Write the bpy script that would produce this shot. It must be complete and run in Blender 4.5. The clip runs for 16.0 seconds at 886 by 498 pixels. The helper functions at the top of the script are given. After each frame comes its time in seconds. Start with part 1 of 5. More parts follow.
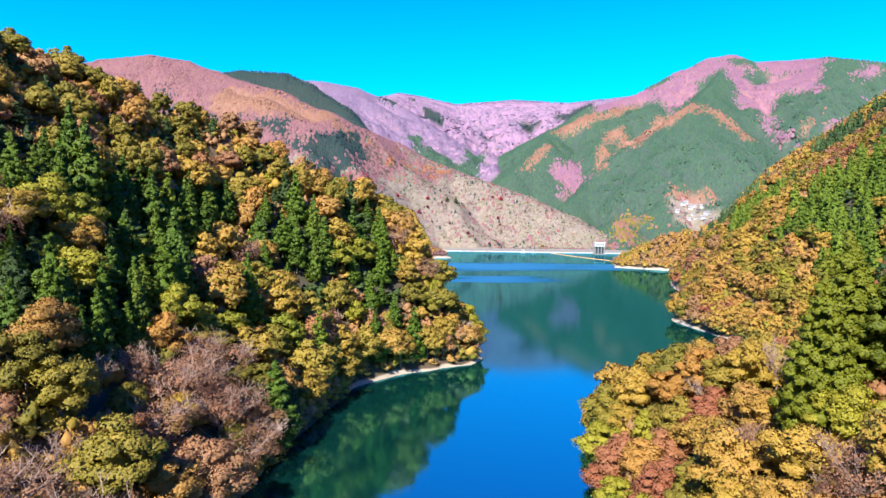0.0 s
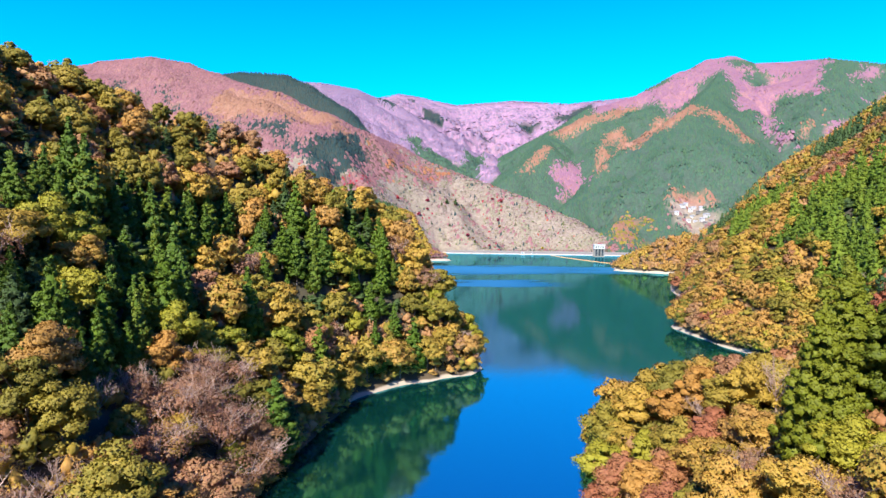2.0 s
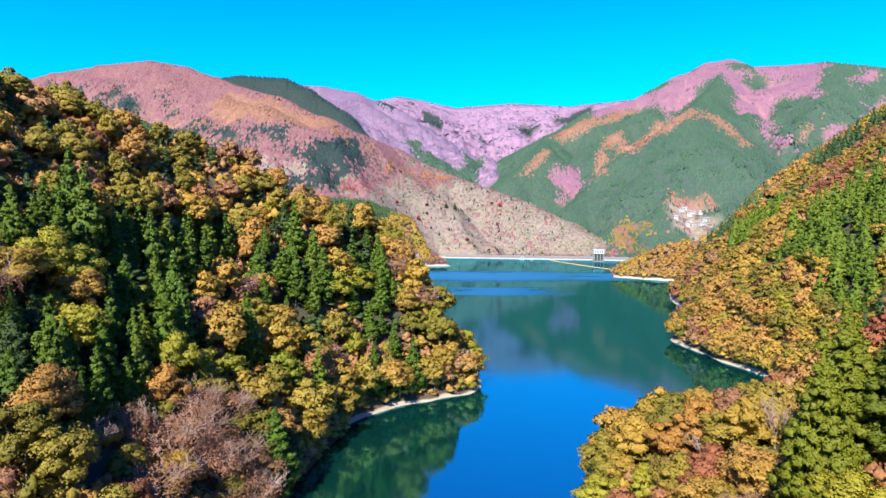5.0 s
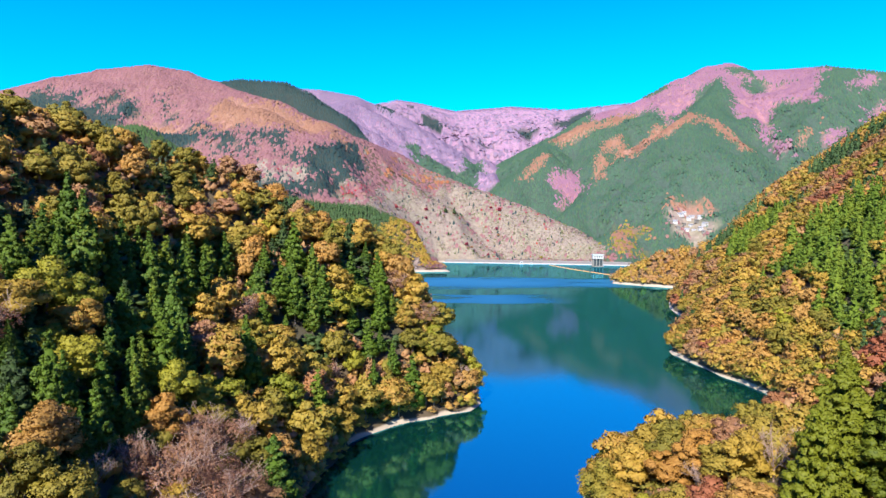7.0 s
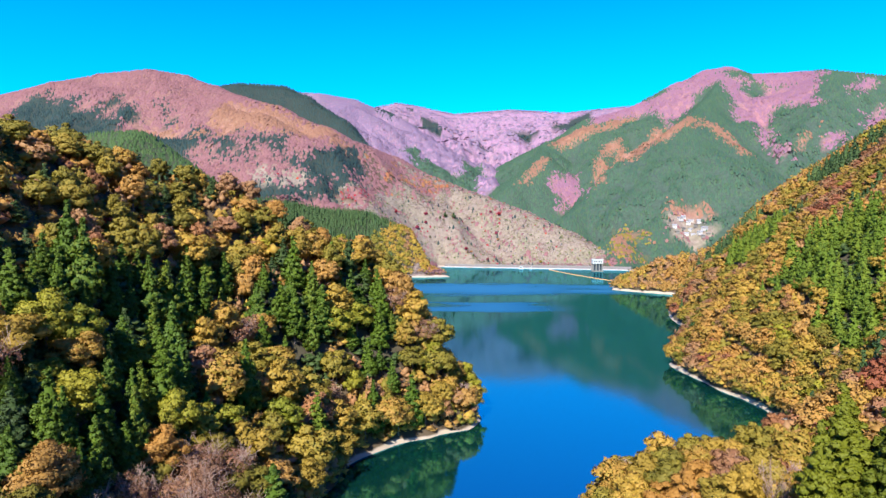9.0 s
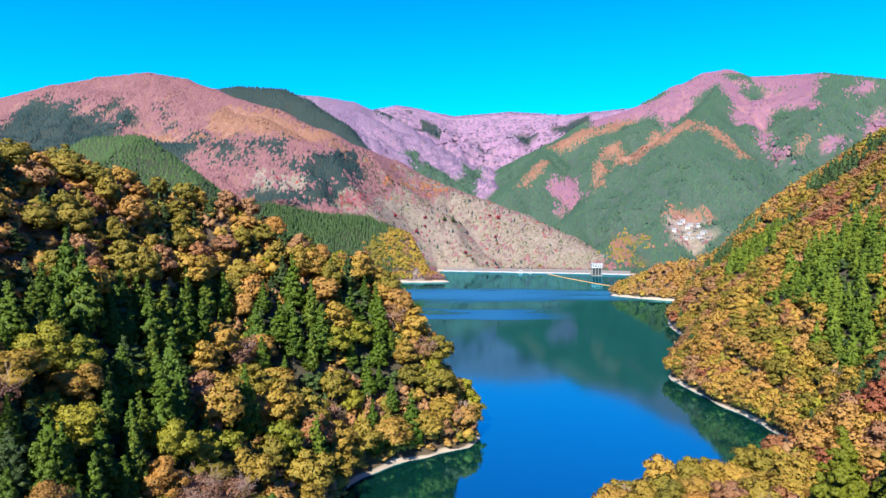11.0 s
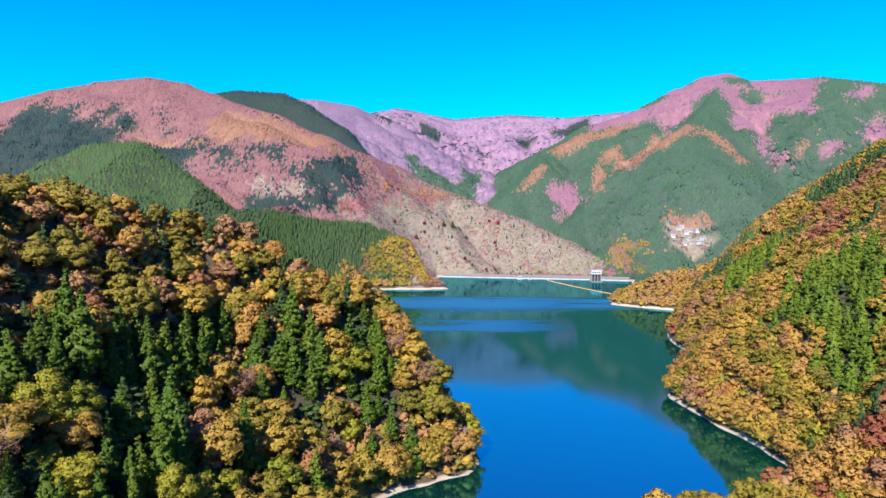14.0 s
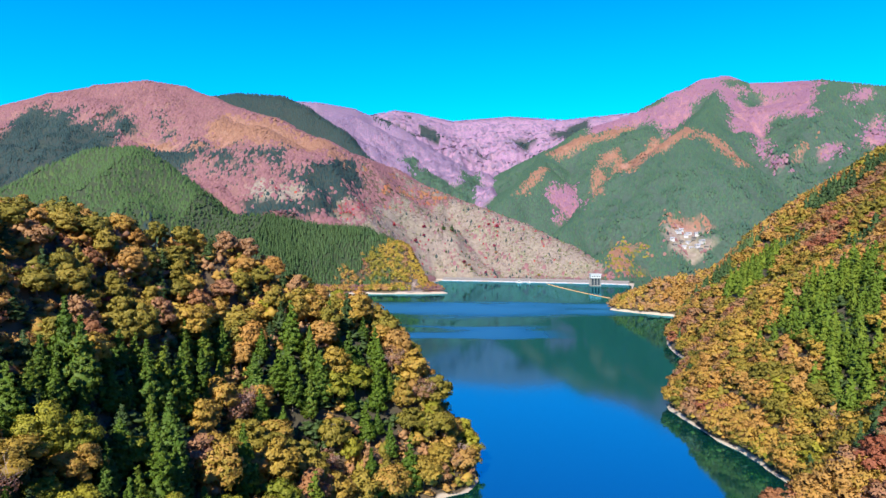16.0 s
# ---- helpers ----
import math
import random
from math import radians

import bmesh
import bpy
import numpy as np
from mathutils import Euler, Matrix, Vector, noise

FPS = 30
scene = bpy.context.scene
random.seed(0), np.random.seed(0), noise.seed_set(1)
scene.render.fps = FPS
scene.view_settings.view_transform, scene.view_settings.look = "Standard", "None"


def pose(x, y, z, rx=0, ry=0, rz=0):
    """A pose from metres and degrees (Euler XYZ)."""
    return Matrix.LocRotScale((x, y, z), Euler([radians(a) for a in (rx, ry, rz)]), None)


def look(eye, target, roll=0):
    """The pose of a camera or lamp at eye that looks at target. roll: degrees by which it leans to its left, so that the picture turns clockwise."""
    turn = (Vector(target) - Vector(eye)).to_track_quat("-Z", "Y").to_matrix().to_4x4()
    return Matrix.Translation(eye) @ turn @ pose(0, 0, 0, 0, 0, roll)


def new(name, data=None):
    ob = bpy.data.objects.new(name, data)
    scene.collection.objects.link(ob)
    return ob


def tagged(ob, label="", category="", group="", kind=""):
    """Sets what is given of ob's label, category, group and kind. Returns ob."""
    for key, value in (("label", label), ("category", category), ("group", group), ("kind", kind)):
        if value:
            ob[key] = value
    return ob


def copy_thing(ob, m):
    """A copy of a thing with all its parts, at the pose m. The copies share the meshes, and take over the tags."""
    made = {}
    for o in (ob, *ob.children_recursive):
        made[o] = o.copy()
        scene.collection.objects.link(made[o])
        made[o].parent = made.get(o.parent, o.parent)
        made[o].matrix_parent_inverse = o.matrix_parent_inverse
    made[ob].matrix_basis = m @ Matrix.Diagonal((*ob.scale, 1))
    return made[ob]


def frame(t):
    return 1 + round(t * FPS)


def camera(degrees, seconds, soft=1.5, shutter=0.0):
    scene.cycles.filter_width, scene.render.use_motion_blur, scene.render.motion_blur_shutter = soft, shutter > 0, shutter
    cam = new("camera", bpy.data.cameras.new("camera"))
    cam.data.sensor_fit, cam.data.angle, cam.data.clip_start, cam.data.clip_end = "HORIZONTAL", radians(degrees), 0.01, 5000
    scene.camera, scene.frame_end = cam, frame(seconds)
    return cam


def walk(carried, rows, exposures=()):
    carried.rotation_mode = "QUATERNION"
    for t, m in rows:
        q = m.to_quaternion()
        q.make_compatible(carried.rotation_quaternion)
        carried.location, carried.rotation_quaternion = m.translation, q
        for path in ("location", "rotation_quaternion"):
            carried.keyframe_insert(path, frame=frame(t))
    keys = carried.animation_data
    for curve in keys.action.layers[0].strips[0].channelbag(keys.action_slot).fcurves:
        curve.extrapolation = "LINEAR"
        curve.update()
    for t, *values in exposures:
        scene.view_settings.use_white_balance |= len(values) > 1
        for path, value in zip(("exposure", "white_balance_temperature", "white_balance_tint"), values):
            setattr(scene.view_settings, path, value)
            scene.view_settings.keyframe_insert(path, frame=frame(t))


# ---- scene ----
import itertools

cam = camera(71.3, 16.0, 1.5)
METRES, EYE, TILT, LEAN, TURN = 50.0, 57.6, -2.09, -0.2, 0.0
ROWS = [
    (0.0, 0.0, 0.0, 0.0, 0.0, 0.0, -0.0),
    (0.5, 0.0001, -0.0004, 0.0199, 0.0, -0.0, -0.0),
    (1.0, -0.0, -0.0008, 0.0412, 0.0, 0.0, 0.0),
    (1.5, 0.0001, -0.0013, 0.0626, 0.0, 0.02, 0.01),
    (2.0, 0.0001, -0.0022, 0.0841, -0.02, 0.03, 0.02),
    (2.5, 0.0005, -0.0027, 0.106, -0.02, 0.04, 0.03),
    (3.0, 0.0008, -0.0032, 0.1291, -0.04, 0.06, 0.03),
    (3.5, 0.001, -0.0038, 0.1525, -0.04, 0.08, 0.03),
    (4.0, 0.0009, -0.0044, 0.177, -0.05, 0.1, 0.04),
    (6.5, 0.0027, -0.0098, 0.3261, -0.11, 0.29, 0.07),
    (7.0, 0.0032, -0.0108, 0.3595, -0.13, 0.34, 0.07),
    (7.5, 0.0036, -0.0118, 0.3937, -0.14, 0.38, 0.08),
    (8.0, 0.0038, -0.0132, 0.4287, -0.15, 0.42, 0.08),
    (8.5, 0.0044, -0.0138, 0.4637, -0.14, 0.46, 0.1),
    (9.0, 0.0047, -0.0147, 0.4988, -0.16, 0.49, 0.12),
    (11.5, 0.0058, -0.0182, 0.6778, -0.23, 0.61, 0.14),
    (12.0, 0.006, -0.0191, 0.7137, -0.24, 0.63, 0.14),
    (12.5, 0.0062, -0.02, 0.7495, -0.26, 0.64, 0.15),
    (13.0, 0.0071, -0.0211, 0.7853, -0.26, 0.66, 0.15),
    (13.5, 0.007, -0.0215, 0.8208, -0.27, 0.68, 0.15),
    (14.0, 0.0072, -0.0222, 0.8567, -0.28, 0.7, 0.15),
    (14.5, 0.0074, -0.0231, 0.8925, -0.29, 0.71, 0.16),
    (15.0, 0.0084, -0.0248, 0.9284, -0.29, 0.73, 0.17),
    (15.5, 0.0084, -0.0251, 0.964, -0.32, 0.74, 0.18),
    (16.0, 0.0085, -0.0256, 0.9995, -0.33, 0.75, 0.18),
]
walk(cam, [(t, pose(0, 0, EYE, TILT, LEAN, TURN) @ pose(METRES * x, METRES * y, METRES * z, 90 + pitch, roll, yaw)) for t, x, y, z, yaw, pitch, roll in ROWS],
     [(0.0, 1.24), (4.0, 1.19), (8.0, 1.11), (12.0, 1.01), (16.0, 0.93)])

# ---- world, sun and exposure ----
SUN_ELEVATION, SUN_AZIMUTH = 40.0, 201.0   # compass degrees from +y, clockwise
world = bpy.data.worlds.new("world")
scene.world = world
world.use_nodes = True
wn, wl = world.node_tree.nodes, world.node_tree.links
sky = wn.new("ShaderNodeTexSky")
sky.sky_type, sky.sun_disc = "NISHITA", False
sky.sun_elevation, sky.sun_rotation = radians(SUN_ELEVATION), radians(SUN_AZIMUTH)
sky.altitude, sky.air_density, sky.dust_density, sky.ozone_density = 500.0, 1.0, 0.2, 1.5
vivid = wn.new("ShaderNodeHueSaturation")
vivid.inputs["Hue"].default_value, vivid.inputs["Saturation"].default_value = 0.505, 2.0
wl.new(sky.outputs[0], vivid.inputs["Color"])
up_, height_ = wn.new("ShaderNodeTexCoord"), wn.new("ShaderNodeSeparateXYZ")
wl.new(up_.outputs["Generated"], height_.inputs[0])
climb = wn.new("ShaderNodeMapRange")
climb.interpolation_type = "SMOOTHSTEP"
climb.inputs["From Min"].default_value, climb.inputs["From Max"].default_value = 0.24, 0.75
wl.new(height_.outputs["Z"], climb.inputs["Value"])
deep = wn.new("ShaderNodeMix")
deep.data_type, deep.blend_type = "RGBA", "MULTIPLY"
deep.inputs[7].default_value = (0.5, 0.33, 0.92, 1)
wl.new(climb.outputs[0], deep.inputs["Factor"]), wl.new(vivid.outputs[0], deep.inputs[6])
wl.new(deep.outputs[2], wn["Background"].inputs["Color"])
wn["Background"].inputs["Strength"].default_value = 0.15
sun = new("sun", bpy.data.lights.new("sun", "SUN"))
sun.data.energy, sun.data.angle, sun.data.color = 5.0, radians(0.5), (1.0, 0.95, 0.86)
a, e = radians(SUN_AZIMUTH), radians(SUN_ELEVATION)
sun.matrix_world = look((0, 0, 400), (-100 * math.sin(a) * math.cos(e), -100 * math.cos(a) * math.cos(e), 400 - 100 * math.sin(e)))


# ---- materials ----
def material(name, rough=0.8, metal=0.0):
    m = bpy.data.materials.new(name)
    m.use_nodes = True
    b = m.node_tree.nodes["Principled BSDF"]
    b.inputs["Roughness"].default_value, b.inputs["Metallic"].default_value = rough, metal
    return m, m.node_tree.nodes, m.node_tree.links, b


def node(nodes, kind, **values):
    n = nodes.new(kind)
    for key, value in values.items():
        n.inputs[key].default_value = value
    return n


def ramp(nodes, colours):
    r = nodes.new("ShaderNodeValToRGB")
    el = r.color_ramp.elements
    while len(el) < len(colours):
        el.new(0.5)
    for k, c in enumerate(colours):
        el[k].position = k / (len(colours) - 1)
        el[k].color = (*c, 1)
    return r


def foliage(name, colours, through_light=0.2, spread=0.34, leaf_scale=0.9):
    """Leaves: one tone a tree (object random or the tree's own tone), varied from clump to clump."""
    m, n, l, b = material(name, 0.65)
    info, geo, tone = n.new("ShaderNodeObjectInfo"), n.new("ShaderNodeNewGeometry"), n.new("ShaderNodeAttribute")
    tone.attribute_name = "tone"
    both = n.new("ShaderNodeMath")
    l.new(info.outputs["Random"], both.inputs[0]), l.new(tone.outputs["Fac"], both.inputs[1])
    wrap = n.new("ShaderNodeMath")
    wrap.operation = "FRACT"
    l.new(both.outputs[0], wrap.inputs[0])
    jitter = n.new("ShaderNodeMath")
    jitter.operation, jitter.inputs[1].default_value, jitter.inputs[2].default_value = "MULTIPLY_ADD", spread, -spread / 2
    l.new(geo.outputs["Random Per Island"], jitter.inputs[0])
    total = n.new("ShaderNodeMath")
    total.use_clamp = True
    l.new(wrap.outputs[0], total.inputs[0]), l.new(jitter.outputs[0], total.inputs[1])
    co = n.new("ShaderNodeTexCoord")
    leaf = node(n, "ShaderNodeTexNoise", Scale=leaf_scale, Detail=5.0, Roughness=0.7)
    l.new(co.outputs["Object"], leaf.inputs["Vector"])
    fleck = n.new("ShaderNodeMath")
    fleck.operation, fleck.inputs[1].default_value, fleck.inputs[2].default_value = "MULTIPLY_ADD", 0.6, -0.3
    l.new(leaf.outputs[0], fleck.inputs[0])
    mottled = n.new("ShaderNodeMath")
    mottled.use_clamp = True
    l.new(total.outputs[0], mottled.inputs[0]), l.new(fleck.outputs[0], mottled.inputs[1])
    r = ramp(n, colours)
    l.new(mottled.outputs[0], r.inputs[0])
    l.new(r.outputs[0], b.inputs["Base Color"])
    b.inputs["Specular IOR Level"].default_value = 0.25
    rough = node(n, "ShaderNodeBump", Strength=0.3, Distance=0.5 / leaf_scale)
    l.new(leaf.outputs[0], rough.inputs["Height"])
    l.new(rough.outputs[0], b.inputs["Normal"])
    glow = n.new("ShaderNodeBsdfTranslucent")
    l.new(r.outputs[0], glow.inputs["Color"])
    mix = n.new("ShaderNodeMixShader")
    mix.inputs[0].default_value = through_light
    l.new(b.outputs[0], mix.inputs[1]), l.new(glow.outputs[0], mix.inputs[2])
    l.new(mix.outputs[0], n["Material Output"].inputs["Surface"])
    return m


GOLD = foliage("gold_leaves", [(0.235, 0.165, 0.024), (0.340, 0.228, 0.034), (0.400, 0.262, 0.042), (0.380, 0.212, 0.046), (0.265, 0.196, 0.028)])
AMBER = foliage("amber_leaves", [(0.320, 0.160, 0.034), (0.410, 0.215, 0.048), (0.375, 0.215, 0.058), (0.300, 0.165, 0.038)])
OLIVE = foliage("olive_leaves", [(0.150, 0.132, 0.018), (0.245, 0.190, 0.026), (0.180, 0.158, 0.022), (0.310, 0.222, 0.034)])
RUSSET = foliage("russet_leaves", [(0.220, 0.092, 0.040), (0.320, 0.148, 0.058), (0.340, 0.195, 0.084), (0.265, 0.125, 0.064)])
LIME = foliage("lime_leaves", [(0.20, 0.20, 0.016), (0.30, 0.265, 0.025), (0.14, 0.165, 0.014)])
RED = foliage("red_maple_leaves", [(0.28, 0.02, 0.03), (0.20, 0.02, 0.07), (0.36, 0.06, 0.03)])
RUST = foliage("rust_red_leaves", [(0.235, 0.075, 0.036), (0.315, 0.118, 0.052), (0.265, 0.095, 0.048), (0.330, 0.150, 0.062)])
BROWN = foliage("withered_brown_leaves", [(0.220, 0.110, 0.058), (0.310, 0.160, 0.088), (0.270, 0.122, 0.072), (0.330, 0.195, 0.096)])
CEDAR = foliage("cedar_needles", [(0.042, 0.082, 0.006), (0.080, 0.128, 0.007), (0.046, 0.094, 0.010), (0.118, 0.150, 0.010)], 0.08)
TALL = foliage("tall_cedar_needles", [(0.050, 0.072, 0.004), (0.090, 0.108, 0.005), (0.120, 0.132, 0.006)], 0.05)
YOUNG = foliage("young_cedar_needles", [(0.072, 0.120, 0.010), (0.105, 0.160, 0.014), (0.085, 0.138, 0.012), (0.140, 0.185, 0.016)], 0.12)
PINE = foliage("pine_needles", [(0.030, 0.056, 0.014), (0.050, 0.082, 0.018), (0.034, 0.062, 0.018)], 0.08)
# conifers of the far slopes: green with the blue of distance haze mixed in
HAZE_GREEN = foliage("hazy_plantation_needles", [(0.034, 0.081, 0.050), (0.052, 0.101, 0.056), (0.030, 0.072, 0.054), (0.052, 0.100, 0.045)], 0.08)
# bare-twig mauve, with some extra blue for distance haze
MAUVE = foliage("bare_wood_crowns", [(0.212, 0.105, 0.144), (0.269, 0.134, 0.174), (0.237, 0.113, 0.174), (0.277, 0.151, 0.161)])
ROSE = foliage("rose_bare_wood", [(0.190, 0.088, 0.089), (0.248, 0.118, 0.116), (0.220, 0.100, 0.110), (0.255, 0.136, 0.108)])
# the far ridges' bare wood: the purple-blue of distance haze is in its colour
HAZE_LILAC = foliage("hazy_far_bare_wood", [(0.200, 0.140, 0.200), (0.220, 0.150, 0.218), (0.206, 0.142, 0.218), (0.230, 0.164, 0.212)])
PALE = foliage("pale_scrub", [(0.272, 0.216, 0.200), (0.336, 0.264, 0.240), (0.240, 0.184, 0.168)])
DRY = foliage("dry_scrub", [(0.205, 0.145, 0.115), (0.285, 0.205, 0.165), (0.245, 0.165, 0.135)])
HEATH = foliage("olive_scrub", [(0.125, 0.120, 0.062), (0.180, 0.165, 0.085), (0.215, 0.185, 0.085)])
WINE = foliage("wine_scrub", [(0.145, 0.080, 0.082), (0.195, 0.115, 0.108), (0.215, 0.140, 0.120)])
BLUE_PINE = foliage("blue_green_conifers", [(0.011, 0.028, 0.028), (0.019, 0.042, 0.038), (0.014, 0.034, 0.034)], 0.08)
SPRUCE = foliage("spruce_needles", [(0.031, 0.064, 0.019), (0.050, 0.092, 0.024), (0.040, 0.076, 0.027), (0.066, 0.106, 0.029)], 0.08)
ORANGE = foliage("larch_orange", [(0.234, 0.117, 0.074), (0.281, 0.144, 0.086), (0.226, 0.101, 0.082)])


def plain(name, colours, scale, rough=0.85, bump=0.3, detail=6.0):
    """A surface whose colour wanders between the given ones at two scales, with fine relief."""
    m, n, l, b = material(name, rough)
    co = n.new("ShaderNodeTexCoord")
    big, small = node(n, "ShaderNodeTexNoise", Scale=scale, Detail=detail), node(n, "ShaderNodeTexNoise", Scale=scale * 9, Detail=4.0)
    l.new(co.outputs["Object"], big.inputs["Vector"]), l.new(co.outputs["Object"], small.inputs["Vector"])
    add = n.new("ShaderNodeMath")
    add.operation, add.inputs[1].default_value, add.inputs[2].default_value = "MULTIPLY_ADD", 0.5, 0.0
    l.new(small.outputs[0], add.inputs[0])
    half = n.new("ShaderNodeMath")
    half.operation, half.inputs[1].default_value = "MULTIPLY_ADD", 0.5
    l.new(big.outputs[0], half.inputs[0]), l.new(add.outputs[0], half.inputs[2])
    wide = node(n, "ShaderNodeMapRange")
    wide.inputs["From Min"].default_value, wide.inputs["From Max"].default_value = 0.32, 0.68
    l.new(half.outputs[0], wide.inputs["Value"])
    r = ramp(n, colours)
    l.new(wide.outputs[0], r.inputs[0])
    l.new(r.outputs[0], b.inputs["Base Color"])
    bp = node(n, "ShaderNodeBump", Strength=bump)
    l.new(small.outputs[0], bp.inputs["Height"])
    l.new(bp.outputs[0], b.inputs["Normal"])
    return m


BARK = plain("bark", [(0.10, 0.07, 0.05), (0.20, 0.16, 0.13)], 2.0)
TWIGS = plain("bare_twigs", [(0.24, 0.15, 0.12), (0.40, 0.29, 0.23)], 1.0)
CONCRETE = plain("concrete", [(0.13, 0.118, 0.105), (0.22, 0.20, 0.175)], 0.15)
WHITE = plain("white_paint", [(0.36, 0.34, 0.32), (0.50, 0.475, 0.44)], 0.5)
PLASTER = plain("old_plaster", [(0.36, 0.34, 0.32), (0.50, 0.48, 0.46)], 0.5)
GREY_ROOF = plain("grey_roof", [(0.22, 0.22, 0.235), (0.36, 0.36, 0.38)], 0.4)
DARK_GLASS = plain("dark_window", [(0.03, 0.04, 0.05), (0.06, 0.07, 0.08)], 0.5, 0.2, 0.0)
BUOY = plain("orange_float", [(0.70, 0.30, 0.10), (0.80, 0.40, 0.15)], 0.8, 0.5)

# the ground: sand where the sheet lies just above the water, leaf litter and soil on slopes, tinted by the zone
def ground_material():
    m, n, l, b = material("hillside_ground", 0.95)
    co, zone = n.new("ShaderNodeTexCoord"), n.new("ShaderNodeAttribute")
    zone.attribute_name = "zone"
    speck = node(n, "ShaderNodeTexNoise", Scale=0.12, Detail=8.0, Roughness=0.7)
    l.new(co.outputs["Object"], speck.inputs["Vector"])
    var = node(n, "ShaderNodeMapRange")
    var.inputs["From Min"].default_value, var.inputs["From Max"].default_value = 0.3, 0.7
    var.inputs["To Min"].default_value, var.inputs["To Max"].default_value = 0.6, 1.3
    l.new(speck.outputs[0], var.inputs["Value"])
    tint = n.new("ShaderNodeVectorMath")
    tint.operation = "SCALE"
    patch = node(n, "ShaderNodeTexNoise", Scale=0.022, Detail=7.0, Roughness=0.65)
    l.new(co.outputs["Object"], patch.inputs["Vector"])
    tones = ramp(n, [(0.55, 0.50, 0.54), (0.90, 0.80, 0.88), (1.05, 1.0, 0.95), (0.86, 0.95, 0.72), (1.3, 1.2, 1.15)])
    l.new(patch.outputs[0], tones.inputs[0])
    mottle = n.new("ShaderNodeVectorMath")
    mottle.operation = "MULTIPLY"
    l.new(zone.outputs["Color"], mottle.inputs[0]), l.new(tones.outputs[0], mottle.inputs[1])
    l.new(mottle.outputs[0], tint.inputs[0]), l.new(var.outputs[0], tint.inputs["Scale"])
    place = n.new("ShaderNodeSeparateXYZ")
    l.new(co.outputs["Object"], place.inputs[0])
    edge = node(n, "ShaderNodeTexNoise", Scale=0.05, Detail=6.0)
    l.new(co.outputs["Object"], edge.inputs["Vector"])
    high = n.new("ShaderNodeMath")
    high.operation, high.inputs[1].default_value = "MULTIPLY_ADD", 5.0
    dry = n.new("ShaderNodeAttribute")
    dry.attribute_name = "dry"
    lift = n.new("ShaderNodeMath")
    l.new(place.outputs["Z"], lift.inputs[0]), l.new(dry.outputs["Fac"], lift.inputs[1])
    l.new(edge.outputs[0], high.inputs[0]), l.new(lift.outputs[0], high.inputs[2])
    shore = node(n, "ShaderNodeMapRange")
    shore.inputs["From Min"].default_value, shore.inputs["From Max"].default_value = 3.3, 3.9
    l.new(high.outputs[0], shore.inputs["Value"])
    sand = ramp(n, [(0.28, 0.22, 0.16), (0.46, 0.38, 0.29)])
    l.new(speck.outputs[0], sand.inputs[0])
    mix = n.new("ShaderNodeMix")
    mix.data_type = "RGBA"
    l.new(shore.outputs[0], mix.inputs["Factor"]), l.new(sand.outputs[0], mix.inputs[6]), l.new(tint.outputs[0], mix.inputs[7])
    l.new(mix.outputs[2], b.inputs["Base Color"])
    bp = node(n, "ShaderNodeBump", Strength=0.5, Distance=1.0)
    l.new(speck.outputs[0], bp.inputs["Height"])
    l.new(bp.outputs[0], b.inputs["Normal"])
    return m


